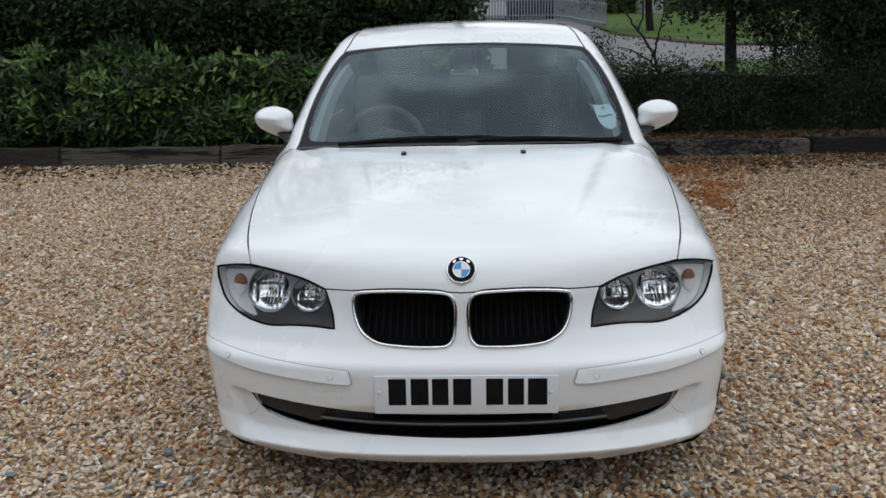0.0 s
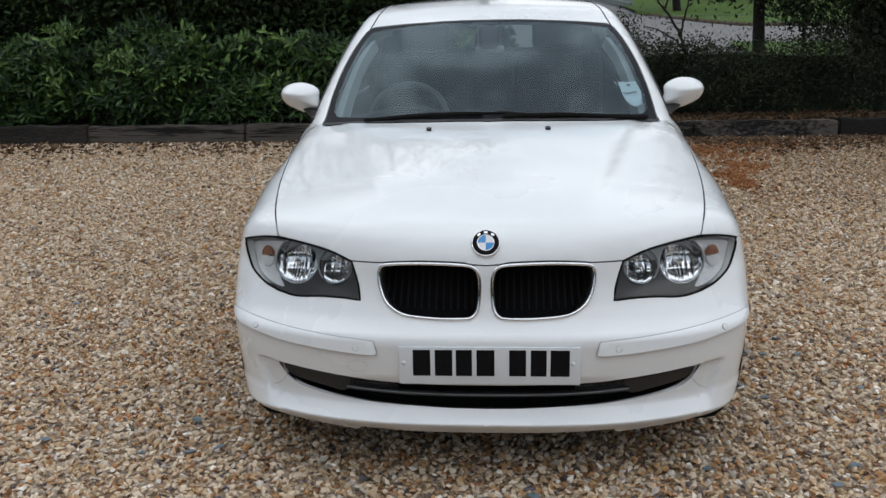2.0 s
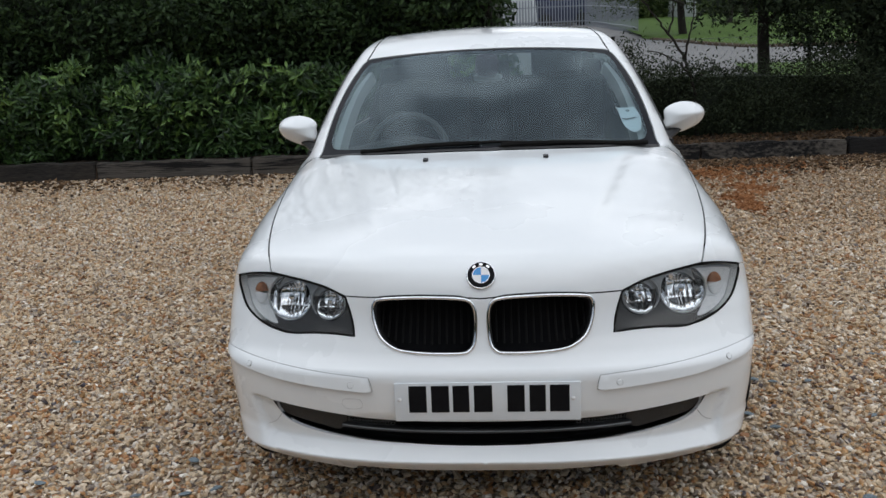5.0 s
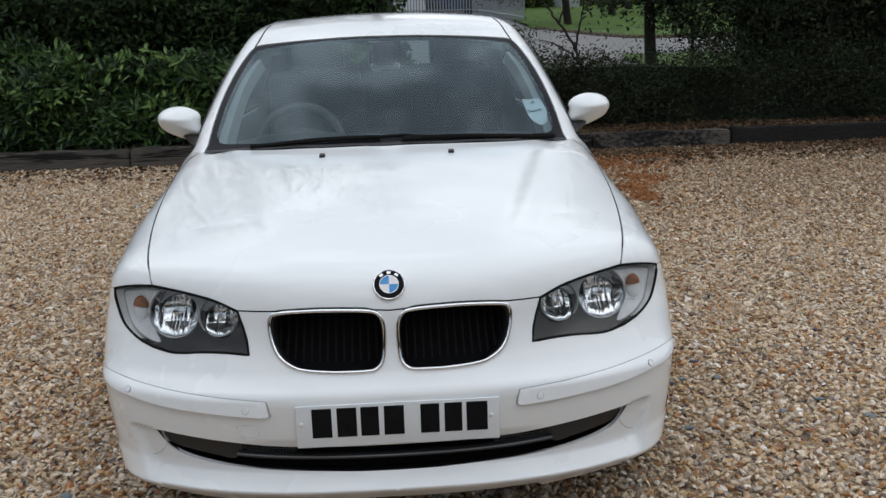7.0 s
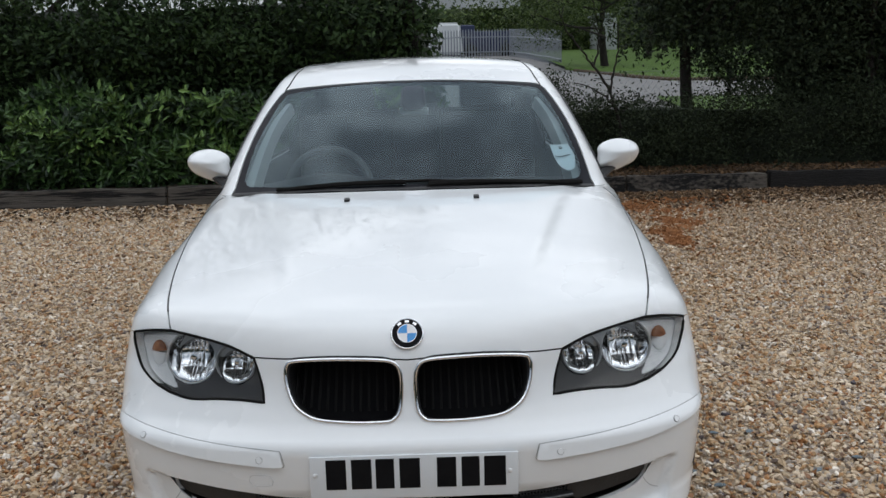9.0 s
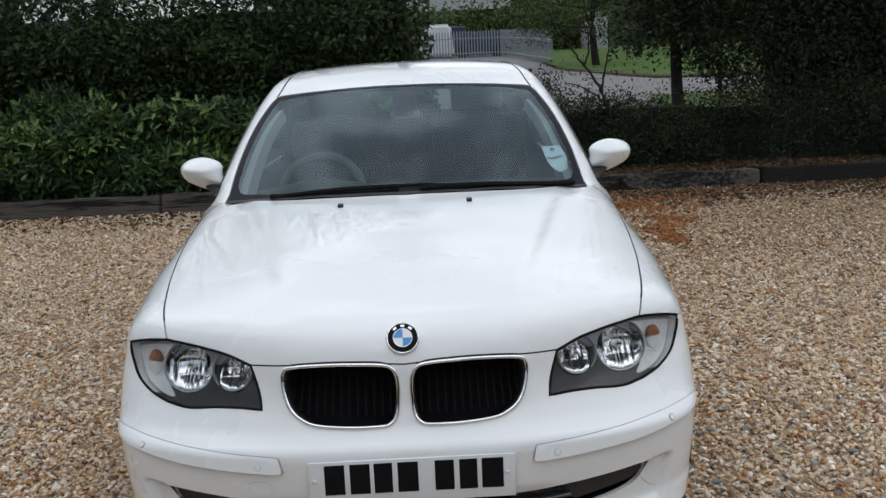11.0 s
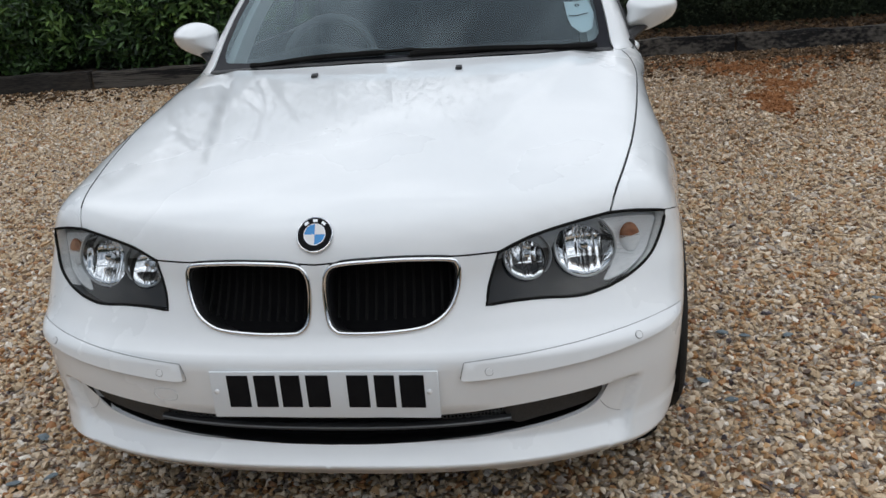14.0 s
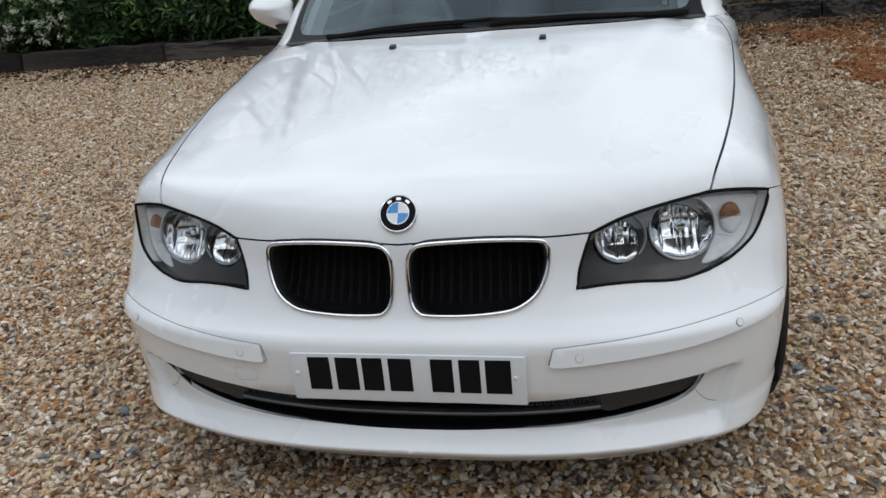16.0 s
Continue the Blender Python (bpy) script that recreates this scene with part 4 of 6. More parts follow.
MAIN, HIGH = (.577, .207, .622), (.451, .160, .620)
main_hole, high_hole = disc(MAIN, .0650), disc(HIGH, .0495)
side_hole = snap(ring([(.628, .254, .680), (.643, .253, .655), (.652, .248, .619), (.646, .228, .586), (.628, .20, .561), (.655, .216, .561), (.693, .246, .573), (.727, .283, .595), (.748, .317, .627), (.757, .335, .657), (.707, .299, .672), (.665, .275, .679)], .012))
for sx in (1, -1):
    fix = (lambda q: q) if sx > 0 else mirrored
    lamp = part("headlamp", joined("headlamp", [fix(patch(lamp_rim, WAY, holes=[main_hole, high_hole, side_hole], step=.018, sink=.026, gap=.004, hole_flange=.03))], BEZEL), car, "clear headlamp with two round reflectors and a grey bezel")
    lamp.data.materials.append(UPPER_BEZEL)
    for f in lamp.data.polygons:
        f.material_index = 1 if f.center.z > .628 + .10 * (abs(f.center.x) - .45) or abs(f.center.x) > .665 else 0
    cup = part("lamp_cup", joined("lamp_cup", [fix(patch(lamp_rim, WAY, holes=[snap(lamp_rim.mean(0) + (lamp_rim - lamp_rim.mean(0)) * .992)], step=.05, sink=.006, hole_flange=.12, gap=.001))], BEZEL), lamp)
    cup.data.materials.append(FROSTED)
    for f in cup.data.polygons:
        f.material_index = 1 if abs(f.center.x) > .645 else 0
    cover = part("lamp_cover", joined("lamp_cover", [fix(patch(lamp_rim, WAY, step=.02, sink=.001, gap=.004))], LENS), lamp, "clear lens")
    cover.visible_shadow = False
    outline_tube("lamp_seal", DARK, lamp_rim * (sx, 1, 1), .0036, lamp, -.001, 6)
    part("lamp_back", joined("lamp_back", [fix(patch(lamp_rim, WAY, step=.05, sink=.12))], DARK), lamp)
    for c, r, dep, columns, label in ((MAIN, .0678, .034, 9, "main reflector"), (HIGH, .0515, .030, 6, "high reflector")):
        at = Vector((sx * c[0], c[1] + .031, c[2]))
        ahead = Vector((sx * .15, -.975, .16))
        mm = Matrix.Translation(at) @ ahead.to_track_quat("Z", "Y").to_matrix().to_4x4()
        V, F = bowl(r, dep, columns)
        dish = part("reflector", mesh_of("reflector", [mm @ Vector(v) for v in V], F, REFLECTOR), lamp, "chromed " + label)
        part("lamp_ring", lathe("lamp_ring", SILVER, mm, [(r - .003, -.004), (r - .001, .0035), (r + .001, .0045), (r + .0025, .003), (r + .0025, -.006)], 48), lamp)
        part("bulb_cap", lathe("bulb_cap", CHROME, mm, [(0, -dep * .25), (r * .12, -dep * .3), (r * .17, -dep * .5), (r * .16, -dep)], 24), dish)
    # indicator chamber: a pale cup with a small round reflector and an amber cap
    chamber = part("indicator", joined("indicator", [fix(patch(side_hole, WAY, step=.014, sink=.026))], FROSTED), lamp, "clear indicator chamber with an amber cap")
    eye = Matrix.Translation((sx * .678, .287, .624)) @ Vector((sx * .40, -.88, .16)).to_track_quat("Z", "Y").to_matrix().to_4x4()
    for name, material, way, label in (("amber_bulb", AMBER, 1, "amber upper half of a small dome"), ("dome", FROSTED, -1, "clear lower half of a small dome")):
        half = bmesh.new()
        bmesh.ops.create_uvsphere(half, u_segments=28, v_segments=16, radius=1)
        bmesh.ops.bisect_plane(half, geom=half.verts[:] + half.edges[:] + half.faces[:], plane_co=(0, .12, 0), plane_no=(.1, -way, 0), clear_outer=True)
        bmesh.ops.transform(half, matrix=eye @ Matrix.Diagonal((.025, .034, .010, 1)), verts=half.verts)
        part(name, bm_mesh(name, half, material), chamber, label)
    for k in range(3):
        z = .622 - .009 * k
        bar = snap([(sx * x, .25, z) for x in np.linspace(.662 - .004 * k, .728 - .010 * k, 7)])
        part("flute", tube("flute", FROSTED, bar - .0255 * normal_of(bar), .0024, 6), chamber)
    wing_edge = side_hole * (sx, 1, 1)
    part("indicator_edge", tube("indicator_edge", SILVER, wing_edge - .027 * normal_of(wing_edge), .0018, 6, closed=True), chamber)

# backing under the meeting of bumper face, corner and lip
knuckle = snap(ring([(.646 + .022 * math.cos(a), .12, .350 + .024 * math.sin(a)) for a in np.linspace(0, 2 * math.pi, 14)[:-1]], .008))
for q in both(patch(knuckle, (-.5, .85, 0), step=.01, sink=.0025)):
    part("bumper_backing", joined("bumper_backing", [q], PAINT), bumper)

# joint between bumper skin and lower lip
for sx in (1, -1):
    fold = snap(spline([(sx * .602, .12, .300), (sx * .612, .125, .284), (sx * .630, .135, .267), (sx * .655, .148, .258), (sx * .676, .152, .259)], .008))
    part("lip_joint", tube("lip_joint", JOINT, fold, .0009, 5), bumper)

# black air deflectors under the bumper's corners
for sx in (1, -1):
    V, F = [], []
    for x in np.linspace(.54, .744, 8):
        y = .255 + 1.1 * (x - .58) ** 2
        low = .098 + .35 * max(0, .64 - x) + 12 * max(0, x - .70) ** 2
        V += [(sx * x, y, .25), (sx * x, y, low), (sx * x, y + .008, low), (sx * x, y + .008, .25)]
    for i in range(7):
        F += [(4 * i + j, 4 * i + (j + 1) % 4, 4 * i + 4 + (j + 1) % 4, 4 * i + 4 + j) for j in range(4)]
    F += [(0, 1, 2, 3), (28, 31, 30, 29)]
    part("air_deflector", mesh_of("air_deflector", V, F, DARK, False), bumper, "black air deflector")

# dark gap between bonnet and wing
for sx in (1, -1):
    gap = snap(spline([(sx * x, y, z) for x, y, z in SHUT[1:]], .02))
    part("shut_line", tube("shut_line", GLOSS_BLACK, gap - .0004 * normal_of(gap), .0017, 6), bonnet)

# dark seams along the roof's edges
for sx in (1, -1):
    seam = snap(spline([(sx * x, y, z) for x, y, z in DITCH], .05))
    part("roof_seam", tube("roof_seam", GLOSS_BLACK, seam, .0032, 6), car)

# bonnet washer jets
for x in (-.225, .225):
    c = Vector(snap([(x, 1.008, .915)])[0])
    jet = part("washer_jet", box("washer_jet", PLASTIC, Matrix.Translation(c + Vector((0, 0, .004))) @ pose(0, 0, 0, 12), (.020, .022, .012), .004, 2), bonnet, "black washer jet")

# door mirrors
MIRROR_EDGE = [(-.083, .048), (-.048, .066), (.005, .072), (.060, .060), (.094, .038), (.105, .010), (.098, -.019), (.071, -.046), (.014, -.066), (-.034, -.074), (-.072, -.062), (-.112, -.045), (-.100, -.018), (-.090, .008), (-.091, .029)]


def mirror_shell(s, deep=.088, rows=16):
    """A door mirror's housing: a rounded teardrop drawn in towards its foot, folded along a soft crease, with a flat back."""
    edge = ring([(x, 0, z) for x, z in MIRROR_EDGE], .008)[:, [0, 2]]
    n = len(edge)
    V, F = [], []
    for j in range(rows + 2):
        grow = .95 if j == 0 else math.cos(math.pi / 2 * (j - 1) / rows)
        for x, z in edge:
            x, z = x * grow + .012 * (1 - grow), z * grow
            fold = math.sqrt((z / .072 - .16) ** 2 + .004)
            front = deep * (1 - grow ** 2.2) ** .55 * (1.10 - .52 * fold) if j > 1 else 0
            V.append((s * x, .022 if j == 0 else -front, z))
    for j in range(rows + 1):
        for i in range(n):
            k = (i + 1) % n
            F.append((j * n + i, j * n + k, (j + 1) * n + k, (j + 1) * n + i))
    F.append(tuple(range(n)))
    return V, F


for s in (1, -1):
    at = Matrix.Translation((s * .842, 1.60, .995)) @ pose(0, 0, 0, -4, s * -6, s * 8) @ Matrix.Scale(.89, 4)
    V, F = mirror_shell(s)
    bm = bmesh.new()
    bv = [bm.verts.new(at @ Vector(v)) for v in V]
    for f in F:
        bm.faces.new([bv[i] for i in f])
    bmesh.ops.remove_doubles(bm, verts=bm.verts, dist=1e-4)
    mirror = part("door_mirror", bm_mesh("door_mirror", bm, PAINT, angle=80), car, "white door mirror on a black foot")
    foot = [(s * .735, 1.50, .905), (s * .762, 1.53, .920), (s * .80, 1.57, .938), (s * .83, 1.60, .952)]
    part("mirror_foot", tube("mirror_foot", PLASTIC, foot, [.034, .030, .026, .024], 10, flat=.6), mirror, "black foot")
    part("mirror_glass", lathe("mirror_glass", CHROME, Matrix.Translation((s * .846, 1.628, .995)) @ pose(0, 0, 0, -90) @ Matrix.Diagonal((1.2, .85, 1, 1)), [(0, .002), (.058, .002), (.060, 0)], 32), mirror)
    tri_plate = [(s * .762, 1.44, .905), (s * .756, 1.60, .915), (s * .735, 1.62, 1.00)]
    part("mirror_triangle", tube("mirror_triangle", PLASTIC, snap(tri_plate), .014, 6), mirror)

# wipers, cowl trim
cowl = snap([(x, np.interp(abs(x), [0, .22, .451, .70], [1.098, 1.121, 1.186, 1.329]), np.interp(abs(x), [0, .22, .451, .70], [.935, .930, .921, .900])) for x in np.linspace(-.69, .69, 41)])
part("cowl_trim", tube("cowl_trim", PLASTIC, cowl + (0, .006, .001), .013, 6, flat=.6), car)
for pts, pivot in ((((.060, 1.116, .945), (.25, 1.145, .950), (.448, 1.206, .933), (.58, 1.264, .923), (.665, 1.320, .915)), (.05, 1.118, .938)),
                   (((-.50, 1.215, .928), (-.38, 1.18, .938), (-.22, 1.150, .946), (-.10, 1.135, .948), (.015, 1.128, .949)), (.36, 1.178, .934))):
    blade_line = snap(spline(pts, .03))
    wiper = part("wiper", tube("wiper", DARK, blade_line + .013 * normal_of(blade_line), .0105, 6, flat=.9), car, "black wiper")
    k = len(blade_line) // 2
    arm = snap([pivot, np.array(pivot) * .5 + blade_line[k] * .5 - (0, .012, 0), blade_line[k]])
    arm = arm + np.array([.004, .006, .014])[:, None] * normal_of(arm)
    part("wiper_arm", tube("wiper_arm", DARK, arm, [.011, .009, .006], 8, flat=.6), wiper)
    part("wiper_hub", lathe("wiper_hub", DARK, Matrix.Translation(Vector(pivot) - Vector((0, 0, .01))), [(0, .014), (.012, .013), (.015, .006), (.015, -.01)], 18), wiper)

# door trims and parcel shelf
for s in (1, -1):
    part("door_trim", box("door_trim", DASH, pose(s * .722, 2.5, .64, 0, s * -4, 0), (.03, 2.1, .61), .012), car)
for s in (1, -1):
    V = [(s * x, y, z) for y in (2.62, 3.76) for x, z in ((.712, .88), (.600, 1.225), (.588, 1.225), (.700, .88))]
    F = [(0, 1, 2, 3), (7, 6, 5, 4), (0, 4, 5, 1), (1, 5, 6, 2), (2, 6, 7, 3), (3, 7, 4, 0)]
    part("quarter_lining", mesh_of("quarter_lining", V, F, CLOTH, False), car)
part("parcel_shelf", box("parcel_shelf", DASH, pose(0, 3.62, .955), (1.36, .62, .03), .01), car)

# wheels
def make_wheel():
    w = part("wheel", lathe("tyre", TYRE, Matrix.Identity(4), [(.205, -.100), (.235, -.108), (.280, -.110), (.302, -.098), (.311, -.080), (.3125, -.05), (.309, -.045), (.3125, -.04), (.313, .0),
                            (.3125, .04), (.309, .045), (.3125, .05), (.311, .080), (.302, .098), (.280, .110), (.235, .108), (.205, .100)], 56), car)
    w.name = "wheel"
    part("rim", lathe("rim", ALLOY, Matrix.Identity(4), [(.206, .098), (.214, .104), (.212, .092), (.196, .080), (.190, .02), (.186, -.09), (.206, -.098)], 48), w, "grey alloy rim")
    for k in range(5):
        a = 72 * k
        part("spoke", box("spoke", ALLOY, pose(0, 0, 0, 0, 0, a) @ pose(.118, 0, .066, 0, 8), (.165, .062, .026), .010, 2), w)
    part("hub_cap", lathe("hub_cap", ALLOY, Matrix.Identity(4), [(0, .088), (.028, .086), (.034, .078), (.062, .062), (.062, .03)], 28), w)
    return w


wheel = make_wheel()
spots = [(.716, AXLE_F, 1), (-.716, AXLE_F, -1), (.73, AXLE_R, 1), (-.73, AXLE_R, -1)]
for k, (x, y, s) in enumerate(spots):
    m = Matrix.Translation((x, y - .74, .311)) @ pose(0, 0, 0, 0, 90 * s, 0)
    w = wheel if k == 0 else copy_thing(wheel, m)
    w.matrix_parent_inverse = Matrix.Identity(4)
    w.matrix_basis = m
    for child in w.children:
        child.matrix_parent_inverse = Matrix.Identity(4)
for s in (1, -1):
    for y in (AXLE_F, AXLE_R):
        V, F = [], []
        for i in range(19):
            a = math.pi * (-.1 + 1.2 * i / 18)
            for x in (.80, .50):
                V.append((s * x, y + (ARCH + .012) * math.cos(a), HUB + (ARCH + .012) * math.sin(a)))
            if i:
                F.append((2 * i - 2, 2 * i - 1, 2 * i + 1, 2 * i))
        n = len(V)
        V += [(s * .5, y, HUB)]
        F += [(n, 2 * i - 1, 2 * i + 1) for i in range(1, 19)]
        part("wheel_liner", mesh_of("wheel_liner", V, F, DARK), car)

# inside: dashboard, steering wheel, seats, mirror, permit
V, F = [], []
rows = [(1.15, .915), (1.32, .928), (1.50, .925), (1.58, .90), (1.62, .82), (1.66, .62), (1.62, .40)]
xs = np.linspace(-.66, .66, 23)
for j, (y, z) in enumerate(rows):
    for x in xs:
        hump = .038 * math.exp(-((x + .36) / .16) ** 2) * (1 if 1 <= j <= 3 else 0)
        V.append((x, y + .34 * x * x * (1 if j < 2 else .4), z + hump - .05 * abs(x) ** 3))
for j in range(len(rows) - 1):
    for i in range(len(xs) - 1):
        a = j * len(xs) + i
        F.append((a, a + 1, a + len(xs) + 1, a + len(xs)))
part("dashboard", mesh_of("dashboard", V, F, DASH), car, "dark dashboard")
hub = Matrix.Translation((-.375, 1.74, .862)) @ pose(0, 0, 0, 66)
steer = part("steering_wheel", tube("steering_wheel", RIM_GREY, [hub @ Vector((.180 * math.cos(a), .180 * math.sin(a), 0)) for a in np.linspace(0, 2 * math.pi, 41)[:-1]], .016, 10, closed=True), car, "black steering wheel")
part("steering_boss", lathe("steering_boss", DASH, hub, [(0, .03), (.06, .026), (.085, .0), (.05, -.06)], 24), steer)
for a in (0, 180, 270):
    part("steering_spoke", box("steering_spoke", DASH, hub @ pose(0, 0, 0, 0, 0, a) @ pose(.12, 0, 0), (.13, .035, .014), .005), steer)


def seat(x, y):
    s = part("seat", box("seat", CLOTH, pose(x, y, .52, 6), (.50, .52, .16), .05, 3), car, "dark cloth seat")
    part("backrest", box("backrest", CLOTH, pose(x, y + .30, .84, -14), (.48, .13, .62), .05, 3), s)
    part("headrest", box("headrest", CLOTH, pose(x, y + .40, 1.235, -12), (.27, .095, .17), .04, 3), s)
    for dx in (-.06, .06):
        part("headrest_post", tube("headrest_post", CHROME, [(x + dx, y + .385, 1.13), (x + dx, y + .395, 1.18)], .006, 8), s)


seat(-.36, 2.14), seat(.36, 2.14)
bench = part("rear_bench", box("rear_bench", CLOTH, pose(0, 3.0, .52, 5), (1.25, .5, .16), .05, 3), car, "dark cloth rear bench")
part("bench_back", box("bench_back", CLOTH, pose(0, 3.28, .84, -16), (1.25, .13, .60), .05, 3), bench)
for x in (-.38, 0, .38):
    part("rear_headrest", box("rear_headrest", CLOTH, pose(x, 3.40, 1.17, -14), (.22, .09, .12), .035, 3), bench)
trim_rim = loop([(.668, 1.375, .945), (.645, 1.49, 1.045), (.600, 1.665, 1.170), (.548, 1.778, 1.250)], [(.548, 1.778, 1.250), (.528, 1.778, 1.250)],
                [(.528, 1.778, 1.250), (.577, 1.64, 1.165), (.613, 1.46, 1.045), (.629, 1.34, .948)], [(.629, 1.34, .948), (.647, 1.345, .938), (.668, 1.375, .945)], step=.02)
for q in both(patch(trim_rim, (0, 1, -.7), step=.03, sink=.022, flange=.05)):
    part("pillar_trim", joined("pillar_trim", [q], TRIM), car, "pale grey pillar trim")
part("headlining", mesh_of("headlining", [(x, y, float(ROOF(y)) - .05 - .1 * x * x) for y in np.linspace(1.9, 3.7, 10) for x in np.linspace(-.5, .5, 9)],
     [(j * 9 + i, j * 9 + i + 1, j * 9 + i + 10, j * 9 + i + 9) for j in range(9) for i in range(8)], LINING), car)
pod = part("rear_view_mirror", box("rear_view_mirror", WINE, pose(.0, 1.795, 1.238, -22), (.106, .075, .104), .036, 4), car, "dark mirror mount behind the windscreen")
part("mirror_head", box("mirror_head", TRIM, pose(.0, 1.84, 1.183, -8), (.13, .03, .030), .012, 3), pod)
part("mount_dot", lathe("mount_dot", SILVER, pose(.0, 1.757, 1.232, 70), [(0, .002), (.003, .0015), (.004, 0)], 12), pod)
permit_rim = loop([(.540, 1.455, 1.050), (.580, 1.47, 1.051), (.620, 1.497, 1.050)], [(.620, 1.497, 1.050), (.634, 1.46, 1.0), (.639, 1.40, .985)], [(.639, 1.40, .985), (.632, 1.385, .967), (.60, 1.35, .962), (.565, 1.36, .980)], [(.565, 1.36, .98), (.552, 1.39, 1.005), (.540, 1.455, 1.05)], step=.01)
permit = part("permit", joined("permit", [patch(permit_rim, (0, 1, -.7), step=.02, sink=.004)], PAPER), windscreen, "pale blue paper permit stuck inside the glass")
band = snap(spline([(.557, 1.40, 1.012), (.58, 1.405, 1.010), (.605, 1.425, 1.014), (.628, 1.44, 1.016)], .008))
part("permit_bar", tube("permit_bar", DASH, band - .003 * normal_of(band), .0035, 4, flat=.4), permit)
spot = Vector(snap([(.585, 1.452, 1.040)])[0])
part("permit_mark", lathe("permit_mark", DASH, Matrix.Translation(spot) @ Vector((0, -.5, .87)).to_track_quat("Z", "Y").to_matrix().to_4x4(), [(.004, -.002), (.006, -.001), (.008, -.002)], 16), permit)


# ---- ground, yard and distance ----
rng = np.random.default_rng(7)


def sheet(name, xs, ys, height, material, label="", kind="structure"):
    V = [(x, y, height(x, y)) for y in ys for x in xs]
    n = len(xs)
    F = [(j * n + i, j * n + i + 1, (j + 1) * n + i + 1, (j + 1) * n + i) for j in range(len(ys) - 1) for i in range(n - 1)]
    return tagged(new(name, mesh_of(name, V, F, material)), label, "", "", kind)


RISE = lambda y: np.interp(y, [-300, 7.26, 7.30, 9, 11, 12.2, 14, 18, 23, 30, 34, 40, 44.5, 60, 400], [-.05, -.05, .15, .22, .50, .60, .76, .82, .87, 1.17, 1.44, 1.80, 2.03, 2.6, 5])


def land(x, y):
    return float(RISE(y)) + (.03 * noise.noise((x * .7, y * .7, 0)) if 7.3 < y < 60 else 0)


span = [-300, -120, -60, -30, *np.arange(-16, 24.1, 1.0), 35, 60, 120, 300]
ground = sheet("ground", span, [-300, -100, -40, -12, 0, 4, 7.26, 7.30, *np.arange(7.5, 15, .5), *np.arange(15, 40, 1.5), 44, 50, 60, 80, 120, 200, 400], land, SOIL, "dark soil bank behind timber edging")


def bumpy(x, y):
    return .010 * noise.noise((x * .9, y * .9, 3)) - .012


# bed coloured dark for shade between loose stones; past them, stones and shade averaged
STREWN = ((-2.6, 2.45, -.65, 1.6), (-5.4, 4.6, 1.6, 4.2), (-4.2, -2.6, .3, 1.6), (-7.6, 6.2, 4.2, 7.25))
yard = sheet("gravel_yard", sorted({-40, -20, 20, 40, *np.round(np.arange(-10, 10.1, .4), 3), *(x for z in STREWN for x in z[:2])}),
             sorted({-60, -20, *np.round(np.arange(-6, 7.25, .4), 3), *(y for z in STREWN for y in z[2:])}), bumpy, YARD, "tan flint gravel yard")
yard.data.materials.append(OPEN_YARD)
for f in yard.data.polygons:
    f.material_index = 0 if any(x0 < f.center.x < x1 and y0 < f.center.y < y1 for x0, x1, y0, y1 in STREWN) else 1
road = sheet("road", [-40, -20, *np.arange(-10, 30, 2.0), 60], [11.4, 12.2, 13, 14, 16, 18, 20.5, 23, 25, 27.6, 30.4], lambda x, y: land(x, y) + .05, ASPHALT, "pale grey asphalt road beyond the fence")
forecourt = sheet("forecourt", np.arange(-20, 8, 1.75), [30.4, 32, 34, 37, 40, 46, 60], lambda x, y: land(x, y) + .045, ASPHALT, "grey hard standing before the steel fence")
near_verge = sheet("near_verge", np.arange(4.15, 12, .8), [11.3, 11.9, 12.4, 13.0, 13.6], lambda x, y: land(x, y) + .09, GRASS, "green grass beside the road")
# the grass bank beyond the road, whose edge swings away towards the steel fence
BANK_EDGE = lambda x: float(np.interp(x, [5.3, 7.1, 10, 40, 80], [31.2, 22.9, 21.8, 20.8, 20]))
V, F = [], []
columns, rows = [5.3, 5.9, 6.5, 7.1, *np.arange(8, 40, 2.0), 60, 80], [0, .012, .05, .12, .2, .3, .42, .56, .72, .86, 1]
for r in rows:
    for x in columns:
        y = BANK_EDGE(x) + (62 - BANK_EDGE(x)) * r
        V.append((x, y, land(x, y) + (.05 if r == 0 else .14) + .05 * noise.noise((x * .8, y * .8, 2))))
n = len(columns)
F = [(j * n + i, j * n + i + 1, (j + 1) * n + i + 1, (j + 1) * n + i) for j in range(len(rows) - 1) for i in range(n - 1)]
tagged(new("far_verge", mesh_of("far_verge", V, F, GRASS)), "mown green grass bank beyond the road", "", "", "structure")
kerb_line = [(x, BANK_EDGE(x) - .1, land(x, BANK_EDGE(x)) + .05) for x in (5.5, 6, 6.5, 7, 7.5, 8, 9, 10, 14, 20, 30, 40, 60, 80)]
tagged(new("kerb", tube("kerb", SOIL, kerb_line, .09, 8)), "", "", "", "structure")


# ---- gravel: sharp flint pieces ----
CUBE = np.array([(x, y, z) for z in (-1, 1) for y in (-1, 1) for x in (-1, 1)], float)
QUADS = np.array([(0, 2, 3, 1), (4, 5, 7, 6), (0, 1, 5, 4), (2, 6, 7, 3), (0, 4, 6, 2), (1, 3, 7, 5)])


